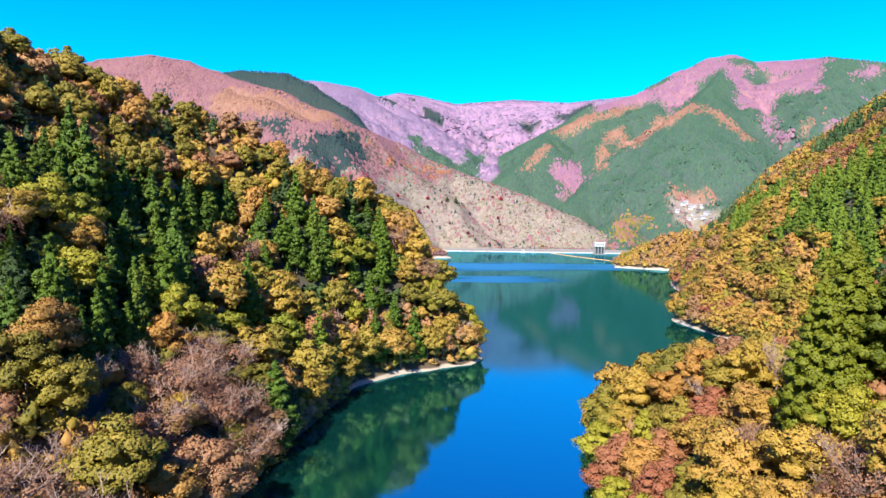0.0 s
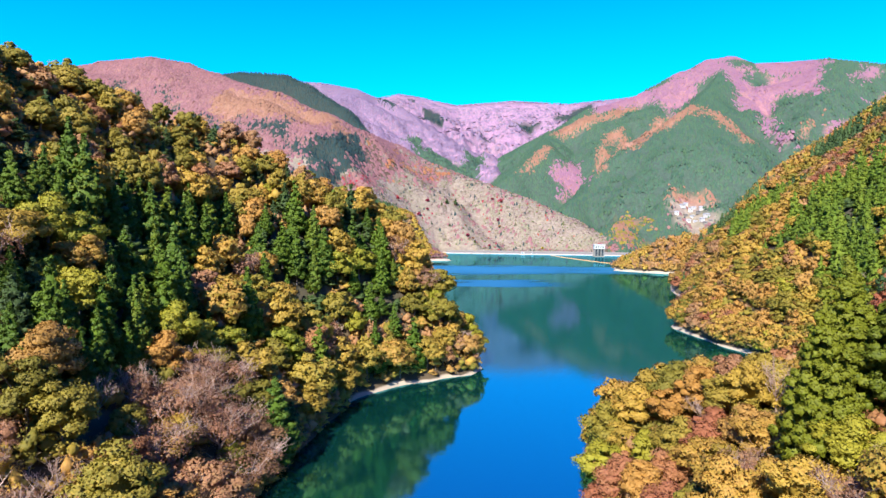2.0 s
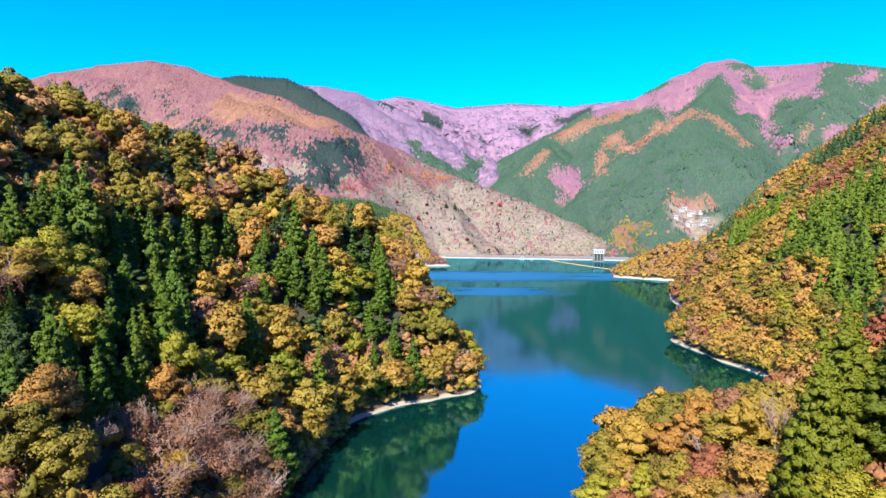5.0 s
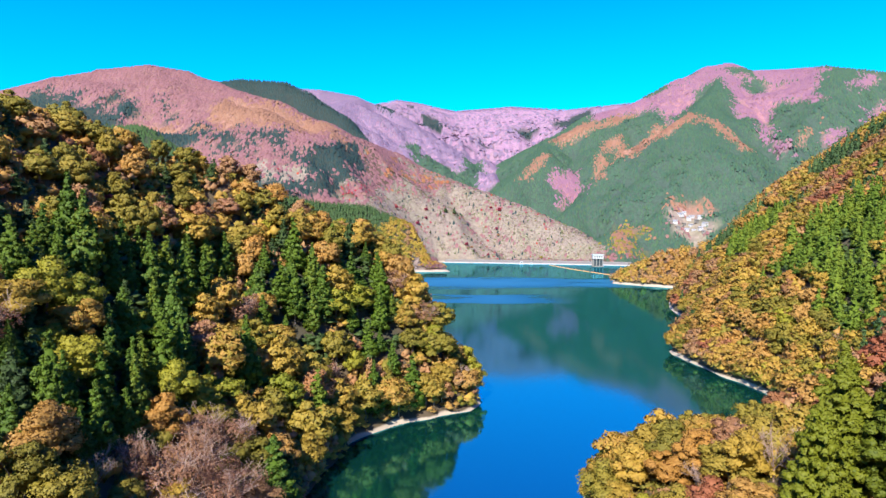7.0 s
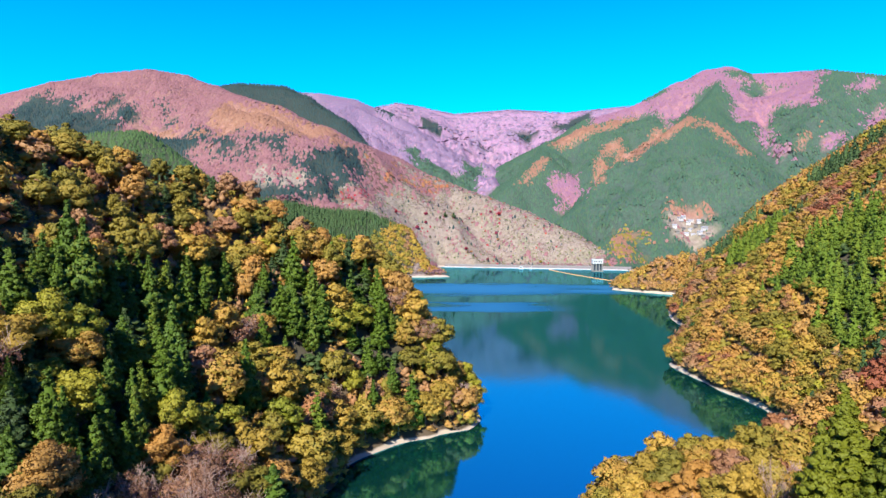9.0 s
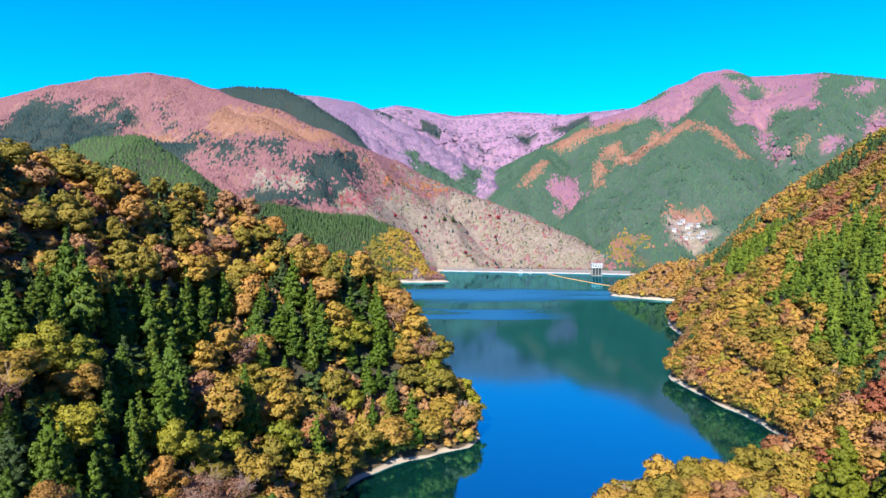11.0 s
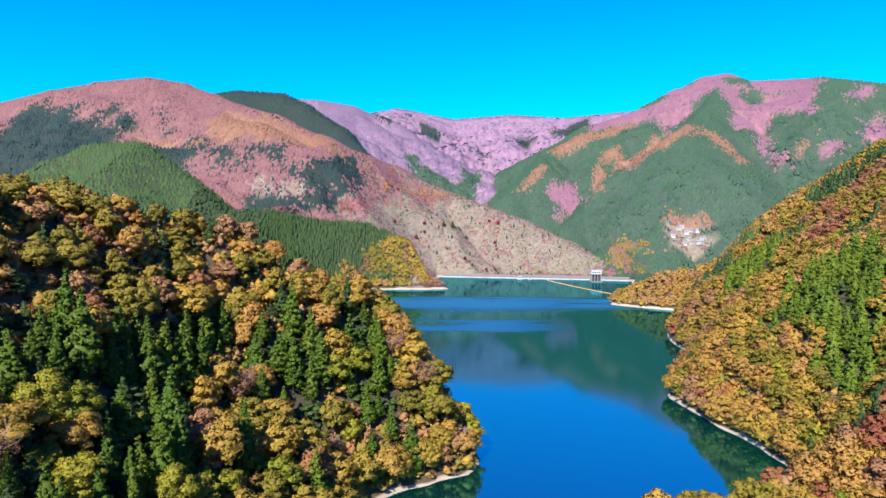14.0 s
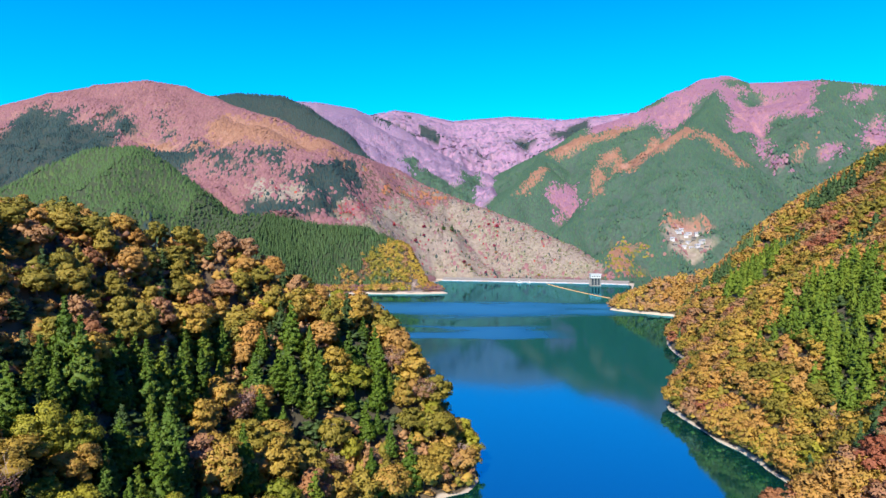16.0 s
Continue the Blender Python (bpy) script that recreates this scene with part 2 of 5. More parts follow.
def water_material():
    """Deep water: a dark teal body under a clear gloss, with wind-roughened streaks across the far reach."""
    m, n, l, b = material("lake_water", 0.6)
    b.inputs["Base Color"].default_value = (0.002, 0.026, 0.022, 1)
    b.inputs["Specular IOR Level"].default_value = 0.0
    co = n.new("ShaderNodeTexCoord")
    place = n.new("ShaderNodeSeparateXYZ")
    l.new(co.outputs["Object"], place.inputs[0])
    wide = node(n, "ShaderNodeMapping")
    wide.inputs["Scale"].default_value = (0.004, 0.012, 1.0)
    l.new(co.outputs["Object"], wide.inputs["Vector"])
    drift = node(n, "ShaderNodeTexNoise", Scale=1.0, Detail=3.0)
    l.new(wide.outputs[0], drift.inputs["Vector"])

    def maths(kind, a_, b_=None, c_=None):
        q = n.new("ShaderNodeMath")
        q.operation = kind
        for k, value in enumerate((a_, b_, c_)):
            if value is None:
                continue
            if isinstance(value, (int, float)):
                q.inputs[k].default_value = value
            else:
                l.new(value, q.inputs[k])
        return q.outputs[0]

    def soft(value, low, high):
        q = node(n, "ShaderNodeMapRange")
        q.interpolation_type = "SMOOTHSTEP"
        q.inputs["From Min"].default_value, q.inputs["From Max"].default_value = low, high
        l.new(value, q.inputs["Value"])
        return q.outputs[0]
    y = maths("MULTIPLY_ADD", drift.outputs[0], 170.0, place.outputs["Y"])
    streak = None
    for middle, half in ((985.0, 115.0), (772.0, 42.0)):
        d = maths("ABSOLUTE", maths("SUBTRACT", y, middle))
        band = maths("SUBTRACT", 1.0, soft(d, half * 0.35, half))
        if middle < 900:
            band = maths("MULTIPLY", band, maths("SUBTRACT", 1.0, soft(place.outputs["X"], 60.0, 170.0)))
        streak = band if streak is None else maths("MAXIMUM", streak, band)
    patch = soft(drift.outputs[0], 0.30, 0.48)
    streak = maths("MULTIPLY", streak, patch)
    rough = maths("MULTIPLY_ADD", streak, 0.42, 0.06)
    fine = node(n, "ShaderNodeTexNoise", Scale=0.5, Detail=3.0)
    l.new(co.outputs["Object"], fine.inputs["Vector"])
    bp = node(n, "ShaderNodeBump", Strength=0.05, Distance=0.3)
    l.new(fine.outputs[0], bp.inputs["Height"])
    gloss = n.new("ShaderNodeBsdfGlossy")
    gloss.inputs["Color"].default_value = (0.20, 0.78, 1.0, 1)
    l.new(rough, gloss.inputs["Roughness"]), l.new(bp.outputs[0], gloss.inputs["Normal"])
    edge = node(n, "ShaderNodeFresnel", IOR=5.2)
    l.new(bp.outputs[0], edge.inputs["Normal"])
    mix = n.new("ShaderNodeMixShader")
    l.new(edge.outputs[0], mix.inputs[0]), l.new(b.outputs[0], mix.inputs[1]), l.new(gloss.outputs[0], mix.inputs[2])
    l.new(mix.outputs[0], n["Material Output"].inputs["Surface"])
    return m


GROUND, WATER = ground_material(), water_material()

# ---- the lie of the land ----
LAKE = np.array([
    (30, -300), (28, 60), (32, 120), (36, 140), (42, 170), (50, 190), (66, 200), (100, 212), (135, 228), (151, 252),
    (151, 285), (146, 320), (142, 381), (164, 426), (206, 499), (219, 587), (237, 642), (280, 720), (313, 806), (278, 835),
    (244, 879), (258, 930), (293, 1043), (370, 1180), (407, 1312), (342, 1342), (182, 1390), (3, 1441), (-22, 1330), (2, 1176), (18, 1124),
    (-28, 1113), (-135, 1113), (-212, 1092), (-300, 1020), (-330, 850), (-240, 640), (-120, 460), (-40, 385), (6, 330), (18, 290), (16.5, 268),
    (13, 257), (-18, 236), (-32, 218), (-38, 184), (-43, 132), (-44, 60), (-42, -300)], float)

# crest lines: name -> side slope, roundness, points (x, y, height)
RIDGES = {
    "left_hill": (0.95, 10, [(-141, 232, 109), (-97, 282, 97), (-52, 292, 71), (-24, 300, 50), (-9, 298, 42), (2, 286, 28), (10, 272, 10)]),
    "left_shoulder": (0.8, 14, [(-141, 232, 109), (-152, 190, 112), (-175, 130, 108), (-200, 20, 110), (-260, -250, 120)]),
    "near_right": (0.9, 8, [(50, 182, 5), (62, 150, 18), (74, 125, 26), (105, 92, 50), (170, 60, 100), (260, 100, 145), (330, 250, 175)]),
    "near_bank": (0.9, 8, [(90, 105, 40), (72, 78, 36), (62, 55, 32), (50, 0, 30)]),
    "right_back": (0.8, 14, [(330, 250, 175), (420, 420, 195), (540, 641, 232), (700, 800, 260)]),
    "right_hill": (0.8, 14, [(540, 641, 232), (494, 641, 206), (445, 638, 163), (400, 621, 134), (364, 641, 114), (330, 690, 92), (351, 781, 62), (347, 820, 52), (312, 847, 42), (277, 881, 18)]),
    "west_mountain": (0.72, 40, [(-1900, 1850, 330), (-1477, 1901, 452), (-1339, 1901, 494), (-1167, 1901, 535), (-1056, 1951, 572), (-915, 1951, 586), (-809, 1951, 569), (-703, 1901, 526), (-578, 1781, 467), (-454, 1681, 421), (-327, 1651, 363), (-237, 1651, 321), (-150, 1850, 305)]),
    "open_slope": (0.72, 25, [(-150, 1850, 305), (-28, 1780, 240), (112, 1700, 182), (211, 1620, 140), (308, 1520, 86), (370, 1430, 42)]),
    "west_spur": (0.7, 30, [(-915, 1951, 586), (-802, 1851, 461), (-661, 1701, 339), (-457, 1581, 251), (-294, 1481, 174)]),
    "slide_spur": (0.7, 30, [(-327, 1651, 363), (-251, 1551, 234), (-179, 1431, 159)]),
    "dark_ridge": (1.2, 30, [(-1000, 2280, 590), (-844, 2281, 607), (-740, 2281, 622), (-575, 2281, 612), (-486, 2251, 570), (-355, 2201, 481), (-244, 2101, 368)]),
    "mauve_ridge": (0.6, 40, [(-700, 2600, 640), (-597, 2551, 649), (-504, 2551, 645), (-380, 2651, 643), (-289, 2701, 616), (-139, 2651, 487), (6, 2701, 408), (173, 2801, 331)]),
    "far_ridge": (0.55, 40, [(-1400, 3700, 760), (-713, 3601, 755), (-451, 3601, 788), (-254, 3601, 828), (-125, 3651, 815), (76, 3701, 782), (413, 3701, 809), (740, 3651, 783), (869, 3501, 772), (1062, 3401, 774), (1310, 3401, 799), (1900, 3500, 780)]),
    "east_mountain": (0.72, 40, [(202, 2851, 322), (302, 2701, 384), (416, 2501, 432), (575, 2401, 517), (743, 2451, 570), (955, 2481, 678), (1072, 2491, 730), (1140, 2491, 741), (1212, 2451, 702), (1306, 2301, 672), (1344, 2191, 651), (1438, 2151, 631), (1539, 2101, 604), (1687, 2001, 540), (2000, 1700, 480)]),
    "east_knob": (0.75, 25, [(1140, 2491, 741), (968, 2201, 573), (755, 1891, 423), (657, 1701, 233), (550, 1531, 122)]),
    "east_knob_left": (0.75, 20, [(755, 1891, 423), (633, 1861, 339), (545, 1851, 295), (465, 1801, 208), (336, 1651, 123)]),
    "east_knob_right": (0.75, 20, [(755, 1891, 423), (904, 1931, 365), (970, 1956, 321)]),
    "east_spur": (0.75, 25, [(1344, 2191, 651), (1284, 2001, 494), (1199, 1951, 413), (1034, 1831, 310), (836, 1651, 154)]),
    "east_rib": (0.75, 20, [(575, 2401, 517), (642, 2251, 440), (555, 2151, 366), (480, 2001, 229)]),
    "east_foot": (0.75, 20, [(416, 2501, 432), (350, 2101, 336), (218, 1951, 225)]),
    "green_dome": (0.7, 25, [(-1300, 1000, 160), (-838, 1101, 145), (-813, 1151, 178), (-783, 1201, 216), (-746, 1231, 248), (-690, 1251, 278), (-611, 1251, 281), (-543, 1251, 231), (-457, 1201, 158)]),
    "green_spur": (0.7, 20, [(-543, 1251, 231), (-417, 1151, 139), (-352, 1181, 143), (-238, 1200, 120), (-150, 1200, 113.5), (-84, 1190, 88.5), (-50, 1180, 60), (-32, 1172, 30), (-10, 1160, 10)]),
    "hamlet_shelf": (0.5, 20, [(420, 1480, 70), (520, 1600, 95), (640, 1660, 118), (720, 1640, 100)]),
    "west_wall": (0.6, 40, [(-1900, 1850, 330), (-1700, 900, 420), (-900, 300, 330), (-600, -300, 300), (0, -900, 350), (700, -400, 300), (900, 500, 330), (1500, 1100, 420), (2000, 1700, 480)]),
}
NAMES = list(RIDGES)


def lattice(ix, iy, seed):
    h = (ix.astype(np.int64) * 374761393 + iy.astype(np.int64) * 668265263 + seed * 974711) & 0x7FFFFFFF
    h = ((h ^ (h >> 13)) * 1274126177) & 0x7FFFFFFF
    return ((h ^ (h >> 16)) & 0xFFFF) / 65535.0


def wander(x, y, size, seed=0, octaves=3):
    """Smooth noise from -1 to 1, with lumps of that size."""
    total, gain, norm = np.zeros(x.shape), 1.0, 0.0
    for k in range(octaves):
        u, v = x / size * 2 ** k, y / size * 2 ** k
        iu, iv = np.floor(u), np.floor(v)
        fu, fv = u - iu, v - iv
        fu, fv = fu * fu * (3 - 2 * fu), fv * fv * (3 - 2 * fv)
        s = seed * 7 + k
        low = lattice(iu, iv, s) * (1 - fu) + lattice(iu + 1, iv, s) * fu
        high = lattice(iu, iv + 1, s) * (1 - fu) + lattice(iu + 1, iv + 1, s) * fu
        total += gain * ((low * (1 - fv) + high * fv) * 2 - 1)
        norm += gain
        gain *= 0.5
    return total / norm


def near_segments(x, y, pts, closed=False):
    """Distance to a broken line, and the height interpolated along it."""
    best, level = np.full(x.shape, 1e9), np.zeros(x.shape)
    ends = list(zip(pts[:-1], pts[1:])) + ([(pts[-1], pts[0])] if closed else [])
    for p, q in ends:
        dx, dy = q[0] - p[0], q[1] - p[1]
        k = np.clip(((x - p[0]) * dx + (y - p[1]) * dy) / (dx * dx + dy * dy), 0, 1)
        d = np.hypot(x - p[0] - k * dx, y - p[1] - k * dy)
        closer = d < best
        best = np.where(closer, d, best)
        if len(p) > 2:
            level = np.where(closer, p[2] + k * (q[2] - p[2]), level)
    return best, level


def lake_distance(x, y):
    """Metres from the shore: negative on the water."""
    d, _ = near_segments(x, y, LAKE, True)
    inside = np.zeros(x.shape, bool)
    for (ax, ay), (bx, by) in zip(LAKE, np.roll(LAKE, -1, axis=0)):
        if ay != by:
            cross = (ay > y) != (by > y)
            inside ^= cross & (x < (bx - ax) * (y - ay) / (by - ay) + ax)
    return np.where(inside, -d, d)


def land(x, y):
    """Height of the ground, the ridge that it belongs to, metres from that ridge's crest and from the shore."""
    top, which, away, crest = np.full(x.shape, -1e9), np.zeros(x.shape, int), np.zeros(x.shape), np.full(x.shape, 1e9)
    lumps = wander(x, y, 90, 3, 4)
    for k, name in enumerate(NAMES):
        slope, r, pts = RIDGES[name]
        for p, q in zip(pts[:-1], pts[1:]):
            d, level = near_segments(x, y, [p, q])
            h = level - slope * (np.sqrt(d * d + r * r) - r) * (1 + 0.22 * lumps)
            better = h > top
            crest = np.minimum(crest, d)
            top, which, away = np.where(better, h, top), np.where(better, k, which), np.where(better, d, away)
    folds = 1 - 2.4 * np.sqrt(wander(x, y, 240, 17, 2) ** 2 + 0.006)    # spurs and gullies of the far slopes
    top = top + np.where(y > 950, np.where(y > 2800, 8.0, 34.0) * (folds - 1) * np.clip(crest / 90 - 0.1, 0, 1), 0)
    top = np.maximum(top, 6 + 4 * lumps)
    shore = lake_distance(x, y)
    shore = shore + wander(x, y, 14, 5, 3) * np.clip(2.2 + np.abs(shore) * 0.02, 0, 6)
    far_bank = 1.12 + 0.28 * np.clip((x + 190) / 170, 0, 1) - 0.1 * np.clip((x + 20) / 120, 0, 1)
    bank = np.where(y > 700, far_bank, np.where(x > 26, 1.3, np.where((y > 236) & (x > -70), 1.4, 1.12)))
    steep = (y < 222) & (x < 130)                      # no beach under the nearest woods
    rise = np.where(shore < 5, np.where((steep | (x > 100)) & (shore > 0) & (y < 900), 1.0, 0.7) * shore, np.where((steep | (x > 100)) & (y < 900), 5.0, 3.5) + bank * (shore - 5))
    rise = rise - np.where(y > 1250, 0.75 * np.clip(shore - 5, 0, 32), 0)
    spit = (y > 1085) & (y < 1250) & (x > -260) & (x < 60) & (shore > 5)       # a low shelf under the knoll
    rise = np.where(spit, 3.5 + 0.25 * np.clip(shore - 5, 0, 22) + 2.2 * np.clip(shore - 27, 0, 300), rise)
    rise = np.where((y > 1250) & (x > -10) & (shore > 0) & (shore < 26), np.minimum(rise, 1.2), rise)    # the dam stands here
    return np.minimum(top, np.maximum(rise, -12)), which, away, shore


def grid_lines(parts):
    return np.concatenate([np.arange(a, b, s) for a, b, s in parts])


# ---- zones: which growth covers which slope ----
# 0 gold, 1 russet, 2 lime, 3 red, 4 cedar, 5 dark conifers, 6 mauve, 7 orange, 8 open ground, 9 plantation green blued
# for haze, 10 pale scrub, 11 far wood tinted lilac for haze, 12 rose-brown wood
ZONES = {
    "open_slope": (8, [(-264, 1332), (-173, 1488), (-178, 1602), (-128, 1830), (-27, 1790), (111, 1710), (304, 1530), (375, 1400), (353, 1340), (3, 1430), (-47, 1380), (-98, 1380), (-169, 1340)]),
    "dark_west": (5, [(-1207, 1689), (-1200, 1735), (-1231, 1816), (-1175, 1832), (-1011, 1771), (-1010, 1719), (-963, 1719), (-910, 1780), (-896, 1759), (-916, 1719), (-918, 1698), (-854, 1642), (-871, 1632), (-698, 1244), (-744, 1208), (-804, 1168), (-1023, 1429)]),
    "dark_patch": (5, [(-901, 1703), (-883, 1729), (-851, 1728), (-809, 1682), (-834, 1662), (-869, 1657)]),
    "dark_streak": (5, [(-792, 1754), (-782, 1764), (-751, 1718), (-716, 1687), (-707, 1656), (-726, 1656), (-756, 1707)]),
    "orange_west": (7, [(-603, 1590), (-615, 1661), (-591, 1722), (-506, 1702), (-418, 1655), (-354, 1639), (-257, 1592), (-209, 1621), (-252, 1557), (-307, 1553), (-371, 1523), (-415, 1534), (-461, 1549), (-504, 1549), (-569, 1575)]),
    "orange_skirt": (7, [(-801, 1672), (-714, 1646), (-608, 1565), (-602, 1519), (-705, 1625), (-714, 1525)]),
    "dark_left": (5, [(-604, 1555), (-505, 1554), (-447, 1524), (-375, 1513), (-367, 1451), (-425, 1426), (-459, 1411), (-530, 1483), (-580, 1508)]),
    "dark_right": (5, [(-365, 1472), (-307, 1482), (-204, 1626), (-196, 1560), (-194, 1444), (-167, 1498), (-264, 1329), (-287, 1355), (-311, 1436)]),
    "dark_low": (5, [(-420, 1365), (-292, 1349), (-264, 1329), (-170, 1458), (-262, 1318), (-321, 1269), (-429, 1355)]),
    "dark_strip": (5, [(-701, 1520), (-595, 1514), (-610, 1498), (-537, 1237), (-560, 1238)]),
    "landslip": (8, [(-437, 1421), (-401, 1431), (-307, 1420), (-308, 1395), (-341, 1350), (-401, 1365)]),
    "rose_hollow": (12, [(-531, 1222), (-575, 1478), (-494, 1437), (-426, 1406), (-421, 1370), (-420, 1174), (-443, 1165), (-500, 1201)]),
    "russet_shrubs": (1, [(-194, 1667), (-141, 1766), (-93, 1770), (-28, 1754), (35, 1723), (-57, 1678), (-113, 1593), (-167, 1493), (-192, 1535), (-195, 1616)]),
    "crimson_row": (3, [(-226, 1383), (-161, 1503), (-151, 1438), (-196, 1363), (-222, 1368)]),
    "green_foot": (9, [(-134, 2243), (-123, 2439), (-88, 2278), (-72, 2217), (5, 2286), (57, 2265), (84, 2285), (107, 2642), (175, 2480), (122, 2128), (20, 1743), (-94, 2172)]),
    "blue_wood": (5, [(-280, 2664), (-272, 3408), (-102, 3149), (-101, 3401), (-39, 3436), (1, 3248), (-22, 3193), (-122, 3149), (-210, 2633)]),
    "blue_wood_east": (5, [(598, 3406), (798, 3466), (841, 3436), (589, 2372), (654, 3224)]),
    "mauve_top": (6, [(742, 2433), (891, 2428), (1012, 2454), (1070, 2424), (1111, 2378), (1102, 2312), (1047, 2261), (1039, 2338), (990, 2347), (945, 2332), (878, 2186), (847, 2306), (764, 2377), (691, 2387)]),
    "mauve_face": (6, [(1047, 2261), (1124, 2368), (1157, 2383), (1308, 2171), (1242, 2054), (1221, 1958), (1179, 1978), (1183, 2099), (1139, 2124), (1104, 2093), (1083, 2062), (986, 1826), (991, 1755), (977, 1750), (965, 1775), (998, 1942), (985, 2063), (1011, 2140)]),
    "green_hole": (9, [(1118, 2347), (1195, 2372), (1211, 2311), (1163, 2245), (1124, 2250), (1105, 2296)]),
    "orange_band": (7, [(403, 2356), (483, 2381), (594, 2306), (699, 2377), (764, 2377), (655, 2296), (541, 2261), (429, 2265)]),
    "orange_rib": (7, [(228, 1958), (279, 2003), (339, 2094), (376, 2119), (327, 2018), (285, 1983)]),
    "mauve_gully": (6, [(330, 1977), (382, 2013), (449, 2067), (436, 1781), (435, 1746), (412, 1935), (387, 1900), (363, 1910), (371, 1956)]),
    "hook": (7, [(448, 1766), (507, 2037), (552, 2139), (619, 2205), (642, 2194), (623, 2113), (563, 1852), (528, 1847), (608, 2164), (553, 2083), (471, 1791)]),
    "knob_left": (7, [(629, 2103), (721, 2179), (804, 2214), (768, 1924), (800, 1894), (732, 1833), (679, 1848), (610, 1843), (565, 1832)]),
    "knob_right": (7, [(800, 1894), (832, 1908), (889, 1862), (880, 1740), (839, 1715), (832, 1812)]),
    "pink_spot": (6, [(815, 2306), (847, 2306), (828, 2200), (804, 2214)]),
    "spur_edge": (7, [(991, 1755), (1108, 1871), (1159, 1871), (1164, 1866), (1110, 1861), (1025, 1800)]),
    "mauve_patch": (6, [(1121, 1850), (1199, 1840), (1185, 1805), (1126, 1830)]),
    "mauve_edge": (6, [(1332, 1936), (1403, 1961), (1329, 1810), (1249, 1744), (1270, 1845)]),
    "mauve_spot": (6, [(1397, 2089), (1439, 2094), (1439, 2053), (1404, 2043), (1312, 1988)]),
    "autumn_spur": (0, [(-137, 1176), (-94, 1181), (-53, 1165), (-42, 1154), (-134, 1150), (-185, 1140), (-146, 1161)]),
    "autumn_knoll": (13, [(389, 1375), (438, 1566), (468, 1560), (495, 1482), (467, 1395)]),
    "hamlet_trees": (7, [(565, 1505), (565, 1540), (617, 1565), (662, 1545), (664, 1500), (640, 1530)]),
    "hamlet_clearing": (8, [(542, 1462), (560, 1520), (600, 1545), (635, 1525), (654, 1472), (631, 1436), (591, 1450)]),
    "spit_scrub": (10, [(-80, 1112), (-25, 1112), (-30, 1132), (-75, 1132)]),
    "cedar_left": (4, [(-108, 140), (-106, 156), (-104, 184), (-96, 206), (-93, 226), (-82, 234), (-75, 214), (-74, 178), (-64, 174), (-64, 154), (-67, 132), (-70, 114), (-74, 104)]),
    "cedar_mid": (4, [(-74, 238), (-61, 256), (-47, 266), (-42, 238), (-49, 226), (-66, 218)]),
    "cedar_low": (4, [(-50, 278), (-38, 285), (-20, 275), (-18, 258), (-32, 248), (-44, 262)]),
    "green_right": (4, [(252, 546), (279, 570), (336, 618), (292, 520), (259, 502), (242, 504)]),
    "green_right2": (4, [(180, 348), (194, 340), (232, 340), (234, 322), (202, 278), (186, 280), (188, 308), (188, 328)]),
    "green_right3": (4, [(179, 294), (190, 286), (198, 272), (171, 234), (174, 268)]),
}


def within(x, y, pts):
    yes = np.zeros(x.shape, bool)
    for (ax, ay), (bx, by) in zip(pts, pts[1:] + pts[:1]):
        if ay != by:
            yes ^= ((ay > y) != (by > y)) & (x < (bx - ax) * (y - ay) / (by - ay) + ax)
    return yes


